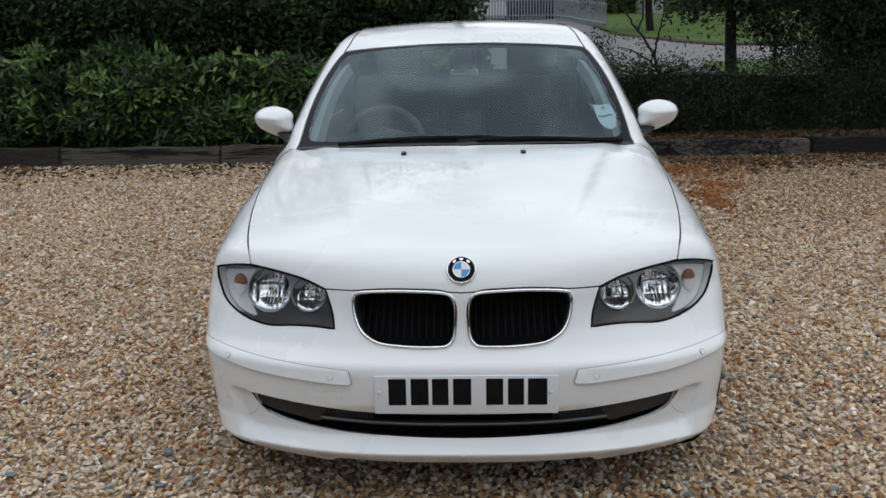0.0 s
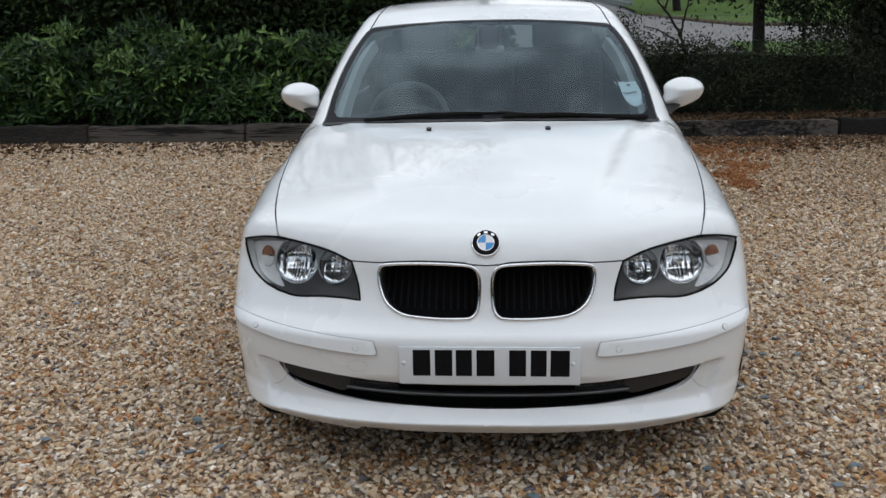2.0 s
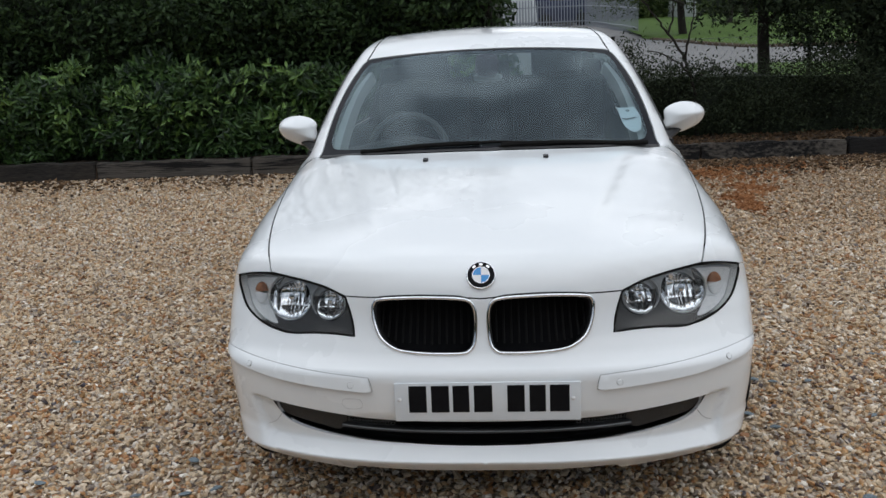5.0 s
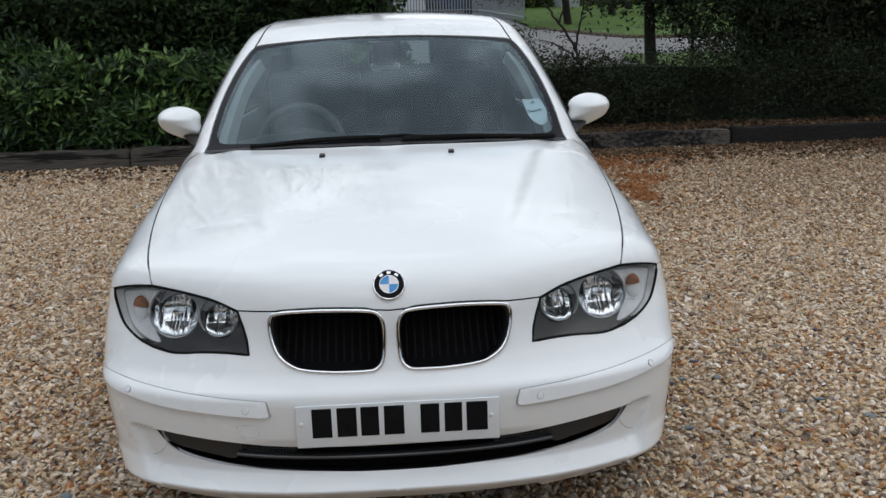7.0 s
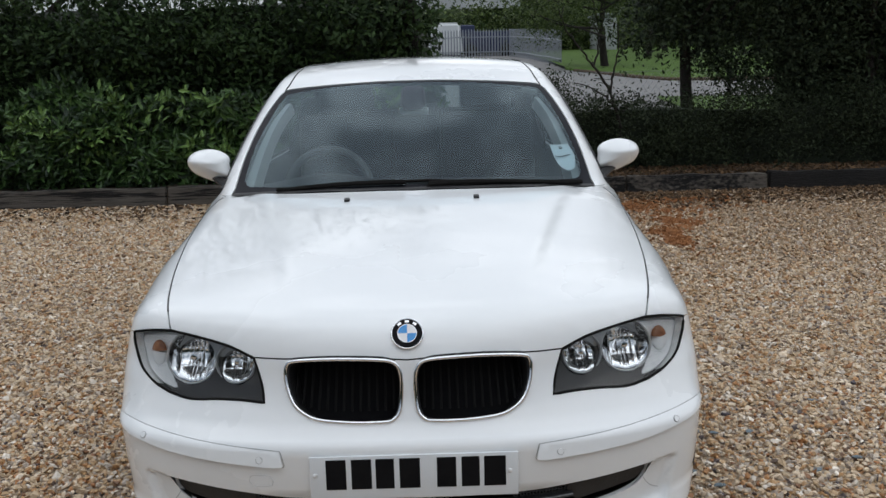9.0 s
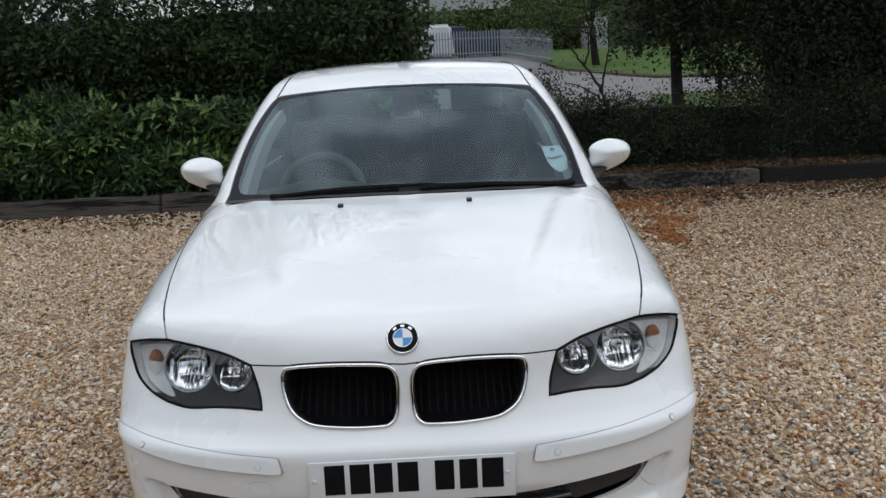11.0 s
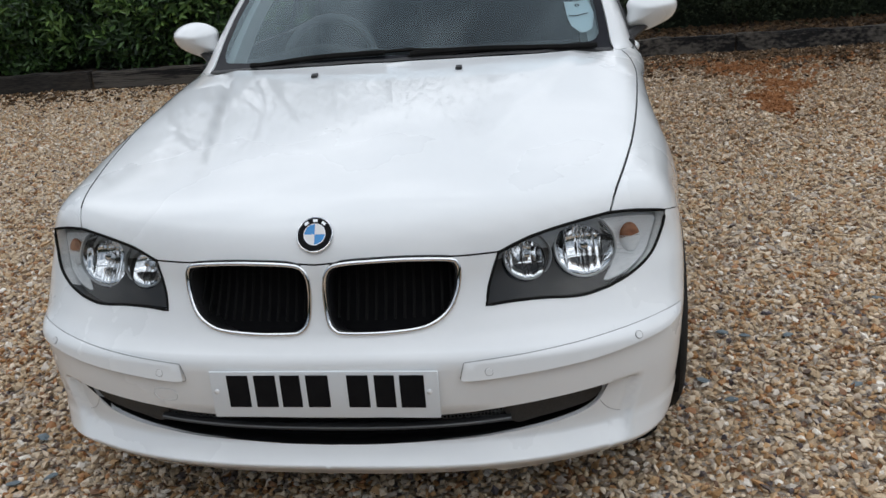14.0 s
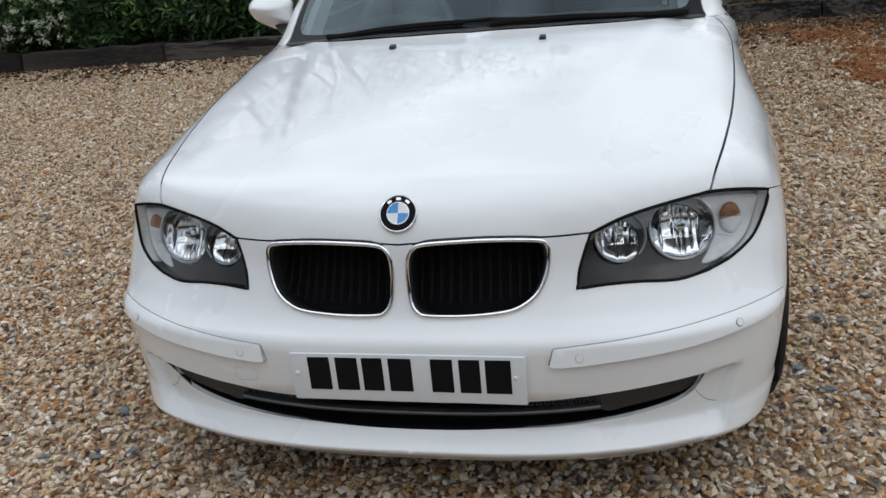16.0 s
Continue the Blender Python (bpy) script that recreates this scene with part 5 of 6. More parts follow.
def turns(n, tilt):
    """Random turns: any heading, tilted by about tilt radians."""
    h, a, b = rng.uniform(0, 2 * np.pi, n), rng.normal(0, tilt, n), rng.normal(0, tilt, n)
    ch, sh, ca, sa, cb, sb = np.cos(h), np.sin(h), np.cos(a), np.sin(a), np.cos(b), np.sin(b)
    o, z = np.ones(n), np.zeros(n)
    H = np.stack([ch, -sh, z, sh, ch, z, z, z, o], -1).reshape(n, 3, 3)
    A = np.stack([o, z, z, z, ca, -sa, z, sa, ca], -1).reshape(n, 3, 3)
    B = np.stack([cb, z, sb, z, o, z, -sb, z, cb], -1).reshape(n, 3, 3)
    return H @ A @ B


GOLD = (1 + 5 ** .5) / 2
ICO = np.array([(-1, GOLD, 0), (1, GOLD, 0), (-1, -GOLD, 0), (1, -GOLD, 0), (0, -1, GOLD), (0, 1, GOLD), (0, -1, -GOLD), (0, 1, -GOLD), (GOLD, 0, -1), (GOLD, 0, 1), (-GOLD, 0, -1), (-GOLD, 0, 1)]) / 1.9
ICO_F = np.array([(0, 11, 5), (0, 5, 1), (0, 1, 7), (0, 7, 10), (0, 10, 11), (1, 5, 9), (5, 11, 4), (11, 10, 2), (10, 7, 6), (7, 1, 8),
                  (3, 9, 4), (3, 4, 2), (3, 2, 6), (3, 6, 8), (3, 8, 9), (4, 9, 5), (2, 4, 11), (6, 2, 10), (8, 6, 7), (9, 8, 1)])


OCTA = np.array([(1, 0, 0), (-1, 0, 0), (0, 1, 0), (0, -1, 0), (0, 0, 1), (0, 0, -1)]) * 1.25
OCTA_F = np.array([(0, 2, 4), (2, 1, 4), (1, 3, 4), (3, 0, 4), (2, 0, 5), (1, 2, 5), (3, 1, 5), (0, 3, 5)])


def pebbles(centres, size, squash=.62, fine=None, tilt=.5):
    """Sharp-edged stones round the centres: verts and faces."""
    n = len(centres)
    form, faces = {True: (ICO, ICO_F), False: (OCTA, OCTA_F), None: (CUBE, QUADS)}[fine]
    k = len(form)
    shape = form[None] * rng.uniform(*((.60, 1.12) if fine is not None else (.48, 1.14)), (n, k, 1)) * rng.uniform(.8, 1.15, (n, k, 3))
    shape *= (size[:, None] * np.stack([rng.uniform(.85, 1.35, n), rng.uniform(.65, 1.05, n), squash * rng.uniform(.65, 1.2, n)], -1))[:, None, :]
    V = np.einsum("nij,nkj->nki", turns(n, tilt), shape) + centres[:, None]
    F = faces[None] + k * np.arange(n)[:, None, None]
    return V.reshape(-1, 3), F.reshape(-1, faces.shape[1])


def strewn(x0, x1, y0, y1, pitch, lift=.0):
    gx, gy = np.meshgrid(np.arange(x0, x1, pitch), np.arange(y0, y1, pitch))
    c = np.stack([gx.ravel(), gy.ravel()], -1) + rng.uniform(-.5, .5, (gx.size, 2)) * pitch
    z = np.array([bumpy(x, y) for x, y in c])
    return np.column_stack([c, z + lift + rng.uniform(-.3, .9, len(c)) * pitch * .75])


for name, zones, fine in (("gravel", ((-2.6, 2.45, -.65, 1.6, .0235), (-2.6, 2.45, -.65, 1.6, .0225)), True), ("distant_gravel", ((-5.4, 4.6, 1.6, 4.2, .0200), (-4.2, -2.6, .3, 1.6, .0200), (-7.6, 6.2, 4.2, 7.24, .0235)), False), ("soiled_gravel", ((.2, 6.6, 3.0, 7.24, .024),), False)):
    V, F, at = [], [], 0
    for x0, x1, y0, y1, pitch in zones:
        c = strewn(x0, x1, y0, y1, pitch)
        if name == "soiled_gravel":
            # trodden leaf mould, and tree shade put into the colour, thicken towards the bank
            c = c[rng.random(len(c)) < np.clip((c[:, 1] - 3.0) / 2.6, 0, .92) * np.clip((c[:, 0] - .4) / 1.2, 0, 1)] + (0, 0, .006)
        c = c[~((np.abs(c[:, 0]) < .62) & (c[:, 1] > .9) & (c[:, 1] < 4.0))]
        fine = name == "gravel" and not V
        v, f = pebbles(c, (.0178 if name == "gravel" else pitch) * rng.uniform(.42, .82, len(c)) * (1 + .35 * (rng.random(len(c)) < .10)), .56, fine, .6)
        V.append(v), F.append(f + at)
        at += len(v)
    tagged(new(name, big_mesh(name, np.vstack(V), np.vstack(F), {"gravel": GRAVEL, "distant_gravel": DUSTY, "soiled_gravel": SOILED_SHADED}[name])), "gravel browned with leaf mould and painted tree shade beside the bank" if name == "soiled_gravel" else "loose beige, cream and rust-brown flint gravel", "gravel", "", "stuff")

# ochre sand spilt on the gravel
spill = []
for cx, cy, rx, ry, n in ((2.00, 4.85, .13, .34, 640), (2.22, 5.36, .17, .25, 640), (1.97, 4.52, .10, .15, 200), (2.02, 6.25, .34, .42, 620), (2.7, 6.6, .9, .30, 260), (1.75, 6.65, .5, .30, 420), (2.4, 6.0, .6, .55, 150)):
    a, r = rng.uniform(0, 2 * np.pi, n), np.abs(rng.normal(0, .62, n))
    edge = 1 + .3 * np.sin(3 * a + cx * 9) + .15 * np.sin(7 * a)
    spill.append(np.column_stack([cx + rx * r * edge * np.cos(a), cy + ry * r * edge * np.sin(a), np.full(n, .006)]))
c = np.vstack(spill)
v, f = pebbles(c, rng.uniform(.008, .024, len(c)), .5)
tagged(new("ochre_sand", big_mesh("ochre_sand", v, f, OCHRE)), "rust-coloured sand spilt on the gravel", "sand", "", "stuff")

# dead leaves along the foot of the timber edging
n = 9000
c = np.column_stack([np.where(rng.random(n) < .13, rng.uniform(-7, 0, n), rng.uniform(.5, 7, n)), 7.19 - np.abs(rng.normal(0, .46, n)), rng.uniform(.0, .012, n)])
k = 3200
bank = np.column_stack([rng.uniform(.3, 8, k), rng.uniform(7.42, 7.95, k), np.zeros(k)])
bank[:, 2] = [land(x, y) + .012 for x, y, _ in bank]
c = np.vstack([c, bank])
v, f = pebbles(c, rng.uniform(.012, .03, len(c)), .18)
tagged(new("leaf_litter", big_mesh("leaf_litter", v, f, LITTER)), "brown dead leaves along the timber edging", "leaves", "", "stuff")


# ---- leaves ----
LEAF = np.array([(0, 0, 0), (.42, .165, .05), (.42, -.165, .05), (.76, .115, .04), (.76, -.115, .04), (1, 0, -.04), (.5, 0, -.02)])
LEAF_F = np.array([(0, 6, 1), (0, 2, 6), (1, 6, 3), (6, 2, 4), (3, 6, 5), (6, 4, 5)])
SMALL = np.array([(0, 0, 0), (.5, .19, .05), (.5, -.19, .05), (1, 0, -.05)])
SMALL_F = np.array([(0, 2, 1), (1, 2, 3)])


def leaves(centres, length, facing=(0, -.5, .6), loose=.8, small=True, rise=(0, -.3, .15)):
    """Leaves at the centres, each turned about a general facing."""
    shape, faces = (SMALL, SMALL_F) if small else (LEAF, LEAF_F)
    n = len(centres)
    up = np.array(facing) + rng.normal(0, loose, (n, 3))
    up /= np.linalg.norm(up, axis=1, keepdims=True)
    along = rng.normal(0, 1, (n, 3)) + rise
    along -= (along * up).sum(1, keepdims=True) * up
    along /= np.linalg.norm(along, axis=1, keepdims=True)
    side = np.cross(up, along)
    M = np.stack([along, side, up], -1) * (length * rng.uniform(.6, 1.25, n))[:, None, None]
    V = np.einsum("nij,kj->nki", M, shape) + centres[:, None]
    F = faces[None] + len(shape) * np.arange(n)[:, None, None]
    return V.reshape(-1, 3), F.reshape(-1, 3)


def crowd(n, clumps, spread, box_lo, box_hi):
    """Places in clumps within a box."""
    lo, hi = np.array(box_lo, float), np.array(box_hi, float)
    mids = lo + (hi - lo) * rng.random((clumps, 3))
    size = rng.uniform(.5, 1.4, clumps)[:, None] * np.array(spread)
    pick = rng.integers(0, clumps, n)
    return mids[pick] + rng.normal(0, 1, (n, 3)) * size[pick]


def foliage(name, sets, material, parent=None, label="", category="", kind=""):
    V = np.vstack([v for v, _ in sets])
    at = np.cumsum([0] + [len(v) for v, _ in sets[:-1]])
    F = np.vstack([f + a for (_, f), a in zip(sets, at)])
    ob = new(name, big_mesh(name, V, F, material))
    if parent is not None:
        ob.parent = parent
        ob.matrix_parent_inverse = Matrix.Translation(-parent.location)
    return tagged(ob, label, category, "", kind)


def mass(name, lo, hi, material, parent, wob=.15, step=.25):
    """A hedge's inside: a lumpy solid, coloured dark for the shade behind its leaves."""
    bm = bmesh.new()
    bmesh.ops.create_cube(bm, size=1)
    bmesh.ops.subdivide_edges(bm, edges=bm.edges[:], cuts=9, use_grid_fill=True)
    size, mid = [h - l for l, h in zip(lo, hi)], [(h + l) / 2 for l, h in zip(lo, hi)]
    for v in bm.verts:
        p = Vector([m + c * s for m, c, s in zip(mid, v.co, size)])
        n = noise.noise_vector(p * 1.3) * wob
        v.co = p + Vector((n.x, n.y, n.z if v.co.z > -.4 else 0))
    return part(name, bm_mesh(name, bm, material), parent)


# near-black green: the shade deep among leaves, put into the colour
HEDGE_SHADE = surface("hedge_inner_shade", (.010, .015, .008), (.024, .034, .018), scale=9, rough=.95)


def laurel_front(n, x0, x1, z0, z1, y, depth=.22, crest=.0):
    """Places on the uneven front of a hedge; crest: how much its top wavers."""
    x, z = rng.uniform(x0, x1, n), rng.uniform(0, 1, n)
    top = np.array([crest * noise.noise((a * 1.1, 2, 8)) + .5 * crest * noise.noise((a * 3.7, 4, 8)) for a in x])
    z = z0 + z * (z1 + top - z0)
    swell = np.array([noise.noise((a * 1.3, b * 1.9, 5)) * .30 + noise.noise((a * 4, b * 4, 9)) * .13 for a, b in zip(x, z)])
    return np.column_stack([x, y - swell + np.abs(rng.normal(0, depth * .5, n)) - .10 * np.sin(np.pi * np.clip((z - z0) / (z1 - z0), 0, 1)), z])


laurel = thing("laurel_hedge", "glossy green laurel hedge behind weathered timber edging", "hedge", at=(-3.5, 7.9, .15))
mass("heart", (-9, 7.86, .12), (.12, 8.4, 1.0), HEDGE_SHADE, laurel)
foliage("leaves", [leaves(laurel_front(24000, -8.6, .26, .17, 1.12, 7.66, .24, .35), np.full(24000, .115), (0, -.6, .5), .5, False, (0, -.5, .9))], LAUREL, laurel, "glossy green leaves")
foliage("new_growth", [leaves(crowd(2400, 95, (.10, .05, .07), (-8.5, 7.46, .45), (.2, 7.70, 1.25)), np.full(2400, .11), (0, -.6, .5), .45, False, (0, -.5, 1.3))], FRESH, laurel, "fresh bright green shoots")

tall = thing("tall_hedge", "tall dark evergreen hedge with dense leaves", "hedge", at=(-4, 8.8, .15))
mass("heart", (-10, 8.35, .12), (.02, 9.3, 2.1), HEDGE_SHADE, tall, .25)
foliage("leaves", [leaves(laurel_front(26000, -9.5, .2, .9, 2.42, 8.10, .4, .25), np.full(26000, .10), (0, -.5, .6), .65),
                   leaves(crowd(9000, 90, (.22, .18, .16), (-9.5, 8.0, 1.3), (.05, 8.5, 2.3)), np.full(9000, .085), (0, -.4, .6), .7)], HEDGE_GREEN, tall, "dark leaves")

bank_hedge = thing("bramble_hedge", "low dark ivy and bramble hedge on the bank", "hedge", at=(4.5, 8.2, .15))
mass("heart", (1.2, 7.95, .1), (9.5, 8.55, .84), HEDGE_SHADE, bank_hedge, .16)
mound = laurel_front(14000, 1.0, 9.3, .22, 1.0, 7.86, .35)
mound[:, 2] += .10 * np.sin(mound[:, 0] * 2.1) * (mound[:, 2] > .5)
foliage("leaves", [leaves(mound, np.full(14000, .045), (0, -.5, .5), .9),
                   leaves(crowd(10000, 120, (.12, .13, .08), (1.0, 7.58, .34), (3.3, 8.2, 1.04)), np.full(10000, .046), (0, -.3, .7), .9),
                   leaves(crowd(20000, 250, (.13, .13, .10), (3.3, 7.58, .30), (9.3, 8.2, 1.03)), np.full(20000, .050), (0, -.3, .7), .9)], IVY, bank_hedge, "small dark leaves")
foliage("sprays", [leaves(crowd(k, k // 50, (.07, .06, .08), lo, hi), np.full(k, .045), (0, -.3, .7), .8) for k, lo, hi in ((1900, (1.1, 7.8, .75), (1.75, 8.3, 1.22)), (500, (1.75, 7.8, .75), (2.3, 8.3, .98)), (2600, (3.6, 7.8, .8), (6.2, 8.4, 1.10)))], IVY, bank_hedge, "loose upright sprays")

thicket = thing("thicket", "dense dark thicket of evergreen shrubs under trees", "shrub", at=(6.6, 9.0, .2))
mass("heart", (4.7, 8.75, .2), (10.5, 9.2, 3.2), HEDGE_SHADE, thicket, .35)
foliage("leaves", [leaves(crowd(21000, 220, (.22, .2, .18), (4.6, 8.2, .9), (10, 8.8, 3.0)), np.full(21000, .064), (0, -.4, .6), .7),
                   leaves(crowd(19000, 170, (.20, .18, .13), (3.2, 8.2, 1.36), (5.2, 8.8, 2.9)), np.full(19000, .062), (0, -.4, .6), .7),
                   leaves(crowd(3000, 44, (.17, .16, .12), (3.45, 8.2, .85), (5.2, 8.75, 1.6)), np.full(3000, .075), (0, -.4, .6), .7),
                   leaves(crowd(5200, 75, (.16, .15, .12), (2.6, 8.2, 1.55), (3.6, 8.8, 2.9)), np.full(5200, .08), (0, -.4, .6), .7)], YEW, thicket, "dark leaves")

blossom = thing("blossom_shrub", "shrub with clusters of small white flowers", "shrub", at=(-6.4, 7.5, .15))
foliage("leaves", [leaves(crowd(1800, 40, (.10, .08, .10), (-7.2, 7.35, .3), (-5.95, 7.6, 1.5)), np.full(1800, .05))], LAUREL, blossom)
foliage("blossom", [leaves(crowd(3400, 190, (.016, .014, .015), (-7.3, 7.22, .30), (-5.80, 7.42, 1.6)), np.full(3400, .026), (0, -.8, .5), .7)], BLOSSOM, blossom, "white flowers")


# unseen belt, added to block low sky and give dark reflections
belt = thing("tree_belt", "unseen dark tree belt added to close the yard behind", "trees", at=(0, -11, 0))
mass("heart", (-24, -13, -.05), (24, -11, 2.5), HEDGE_SHADE, belt, .6)
for k, x in enumerate((-24, 21)):
    mass("heart", (x, -12, -.05), (x + 2, 7, 2.8), HEDGE_SHADE, belt, .5)
foliage("leaves", [leaves(crowd(11000, 190, (.7, .5, .6), (-24, -11.5, .3), (24, -10.2, 3.1)), np.full(11000, .24), (0, .5, .6), .7)], YEW, belt)


# ---- trees ----
def limb(a, b, r0, r1, bend=.12, n=7):
    a, b = Vector(a), Vector(b)
    side = Vector(rng.normal(0, 1, 3)) * bend * (b - a).length * .5
    pts = [a.lerp(b, t) + side * math.sin(math.pi * t) for t in np.linspace(0, 1, n)]
    return pts, [r0 + (r1 - r0) * i / (n - 1) for i in range(n)]


def tree(name, label, base, height, radius, crown_lo, crown_hi, leaves_n, leaf, material, twigs=9, clumps=60, spread=(.22, .22, .16), lean=(0, 0)):
    t = thing(name, label, "tree", at=base)
    top = (base[0] + lean[0], base[1] + lean[1], base[2] + height)
    pts, rad = limb((base[0], base[1], base[2] - .1), top, radius, radius * .35, .06, 12)
    trunk = part("trunk", tube("trunk", BARK, pts, rad, 10), t)
    lo, hi = np.array(crown_lo), np.array(crown_hi)
    for k in range(twigs):
        f = rng.uniform(.35, .95)
        start = pts[int(f * 11)]
        end = lo + (hi - lo) * rng.random(3)
        p, r = limb(start, end, radius * (.45 - .25 * f), radius * .05, .3)
        part("limb", tube("limb", BARK, p, r, 6), trunk)
    if leaves_n:
        foliage("crown", [leaves(crowd(leaves_n, clumps, spread, crown_lo, crown_hi), np.full(leaves_n, leaf), (0, -.3, .8), .7)], material, t)
    return t


tree("tree", "dark leafy tree with a straight trunk", (3.28, 8.5, .15), 3.6, .085, (2.75, 8.0, 1.5), (4.6, 9.2, 4.2), 12000, .062, YEW)
tree("tree", "dark leafy tree beside the road fence", (4.55, 8.9, .15), 3.6, .08, (4.0, 8.2, 1.45), (6.4, 9.4, 4.2), 13000, .064, YEW)
tree("tree", "dark leafy tree on the bank", (6.5, 8.7, .15), 3.6, .09, (5.6, 8.1, 1.2), (9.0, 9.3, 4.0), 14000, .064, YEW)
tree("tree", "broad tree with drooping dark leaves", (5.4, 8.3, .15), 3.0, .06, (4.3, 7.9, 1.35), (6.6, 8.6, 2.4), 4200, .075, IVY, clumps=45)
def sapling(label, stems):
    """A small leaning tree: crooked dark stems that fork near the ground, with a few leaves at their ends."""
    t = thing("sapling", label, "tree", at=stems[0][0])
    ends, trunk = [], None
    for k, line in enumerate(stems):
        pts = spline(line, .05)
        pts = pts + rng.normal(0, .006, pts.shape)
        r0 = .026 if k == 0 else .014
        me = tube("stem", BARK, pts, [r0 + (.005 - r0) * i / (len(pts) - 1) for i in range(len(pts))], 7)
        if trunk is None:
            trunk = part("trunk", me, t)
        else:
            part("limb", me, trunk)
        for i in range(4, len(pts), 4):
            a = Vector(pts[i])
            b = a + Vector(rng.normal(0, 1, 3) * (.11, .06, .09)) + Vector((-.03, 0, .05))
            p, r = limb(a, b, .005, .002, .4, 5)
            part("twig", tube("twig", BARK, p, r, 5), trunk)
            ends.append(tuple(b))
    at = np.repeat(np.array(ends), 5, 0) + rng.normal(0, .035, (len(ends) * 5, 3))
    foliage("crown", [leaves(at, np.full(len(at), .055), (0, -.3, .8), .7)], IVY, t)
    return t


sapling("thin crooked sapling with dark stems and few leaves",
        [[(2.28, 7.85, .20), (2.24, 7.85, .70), (2.12, 7.84, 1.07), (1.93, 7.83, 1.36), (1.75, 7.82, 1.60), (1.62, 7.8, 1.76), (1.5, 7.8, 2.05)],
         [(2.12, 7.84, 1.07), (2.15, 7.80, 1.34), (2.20, 7.78, 1.58), (2.18, 7.76, 1.85)],
         [(2.22, 7.85, .86), (2.02, 7.80, 1.05), (1.80, 7.78, 1.17), (1.66, 7.75, 1.18)],
         [(2.24, 7.86, .80), (2.34, 7.88, .90), (2.46, 7.9, .96), (2.47, 7.9, 1.12)],
         [(1.93, 7.83, 1.36), (1.98, 7.80, 1.62), (1.9, 7.78, 1.9)]])
tree("young_tree", "spreading tree with green leaves on the grass bank", (6.9, 31.5, land(6.9, 31.5)), 3.6, .17, (3.9, 30.2, 2.5), (8.2, 32.6, 5.2), 9500, .13, SPRING, twigs=14, clumps=110, spread=(.34, .34, .22))
tree("dark_tree", "dark-stemmed tree at the end of the tall hedge", (-.05, 8.3, .15), 4.5, .10, (-1.2, 8.1, 2.1), (.15, 9.0, 4.6), 4200, .085, YEW, clumps=50)
for x, y, h in ((-6.6, 10.2, 6.2), (-4.3, 10.8, 6.6), (-2.2, 10.4, 6.0), (-8.8, 10.6, 6.4)):
    tree("tall_tree", "tall tree rising behind the dark hedge", (x, y, .3), h, .13, (x - 1.3, y - 1.1, 2.9), (x + 1.3, y + 1.0, h + .2), 2000, .11, YEW, twigs=14, clumps=52, spread=(.28, .25, .22))


for x, y in ((6.6, 11.0), (9.0, 11.3)):
    tree("high_tree", "high broad tree standing behind the hedge", (x, y, .3), 7.6, .17, (x - 2.1, y - 1.6, 4.4), (x + 2.1, y + 1.5, 8.6), 2600, .17, YEW, twigs=14, clumps=60, spread=(.5, .45, .42))

# boughs added above the view, over the hedges, to shade them
for x, y, lo, hi, n in ((-5.2, 9.6, (-9.5, 6.9, 3.1), (-2.6, 9.6, 5.6), 5200), (-1.4, 9.7, (-3.2, 7.0, 3.2), (.2, 9.4, 5.4), 2600), (5.2, 9.6, (3.0, 7.0, 2.7), (9.5, 9.6, 5.2), 10500)):
    tree("overhanging_tree", "added dark tree with boughs out of view, shading the hedge", (x, y, .3), 4.6, .16, lo, hi, n, .12, YEW, twigs=16, clumps=int(n / 75), spread=(.36, .32, .20))


# ---- timber edging ----
def timber(x0, x1, y, lift, tilt, material, label):
    bm = bmesh.new()
    bmesh.ops.create_cube(bm, size=1, matrix=Matrix.Diagonal((x1 - x0, .13, .225, 1)))
    bmesh.ops.subdivide_edges(bm, edges=[e for e in bm.edges if abs(e.verts[0].co.x - e.verts[1].co.x) > .1], cuts=26)
    bmesh.ops.bevel(bm, geom=[e for e in bm.edges if len(e.link_faces) == 2 and e.calc_face_angle(0) > 1], offset=.012, segments=2, affect="EDGES")
    for v in bm.verts:
        v.co += noise.noise_vector((v.co + Vector((x0, y, 0))) * 3.1) * .020 + noise.noise_vector((v.co + Vector((x0, y, 0))) * 11) * .008
    bmesh.ops.transform(bm, matrix=pose((x0 + x1) / 2, y, .075 + lift, 0, tilt, 0), verts=bm.verts)
    return tagged(new("timber_edging", bm_mesh("timber_edging", bm, material)), label, "timber", "timbers along the yard's edge")


STREAKED = surface("streaked_sleeper", (.006, .005, .005), (.105, .092, .078), scale=3.4, rough=.9, bump=.014, bump_scale=20, spread=.07, stretch=(.22, 1, 4.5))
PALE = surface("pale_sleeper", (.006, .005, .005), (.125, .108, .09), scale=2.9, rough=.9, bump=.016, bump_scale=24, spread=.12, stretch=(.7, 1, 1.3))
BLACKENED = surface("blackened_timber", (.004, .004, .004), (.016, .013, .011), scale=3, rough=.85, bump=.012, bump_scale=26, spread=.3, stretch=(.5, 1, 2))
for k, x in enumerate(np.arange(-10.2, .9, 1.85)):
    timber(x, x + 1.83, 7.31 + .015 * (k % 2), .004 * (k % 3), .2 * ((k % 3) - 1), (STREAKED if k in (3, 4) else BLACKENED if k % 2 else SLEEPER), "weathered dark timber sleeper edging the gravel")
for k, x in enumerate((.92, 2.20)):
    timber(x, x + 1.27 + .25 * k, 7.27, -.012, .4 * k, PALE, "weathered grey timber sleeper edging the gravel")
for k, x in enumerate((3.75, 5.6, 7.45, 9.3)):
    timber(x, x + 1.83, 7.29, .0, .25, BLACKENED, "blackened timber sleeper edging the gravel")


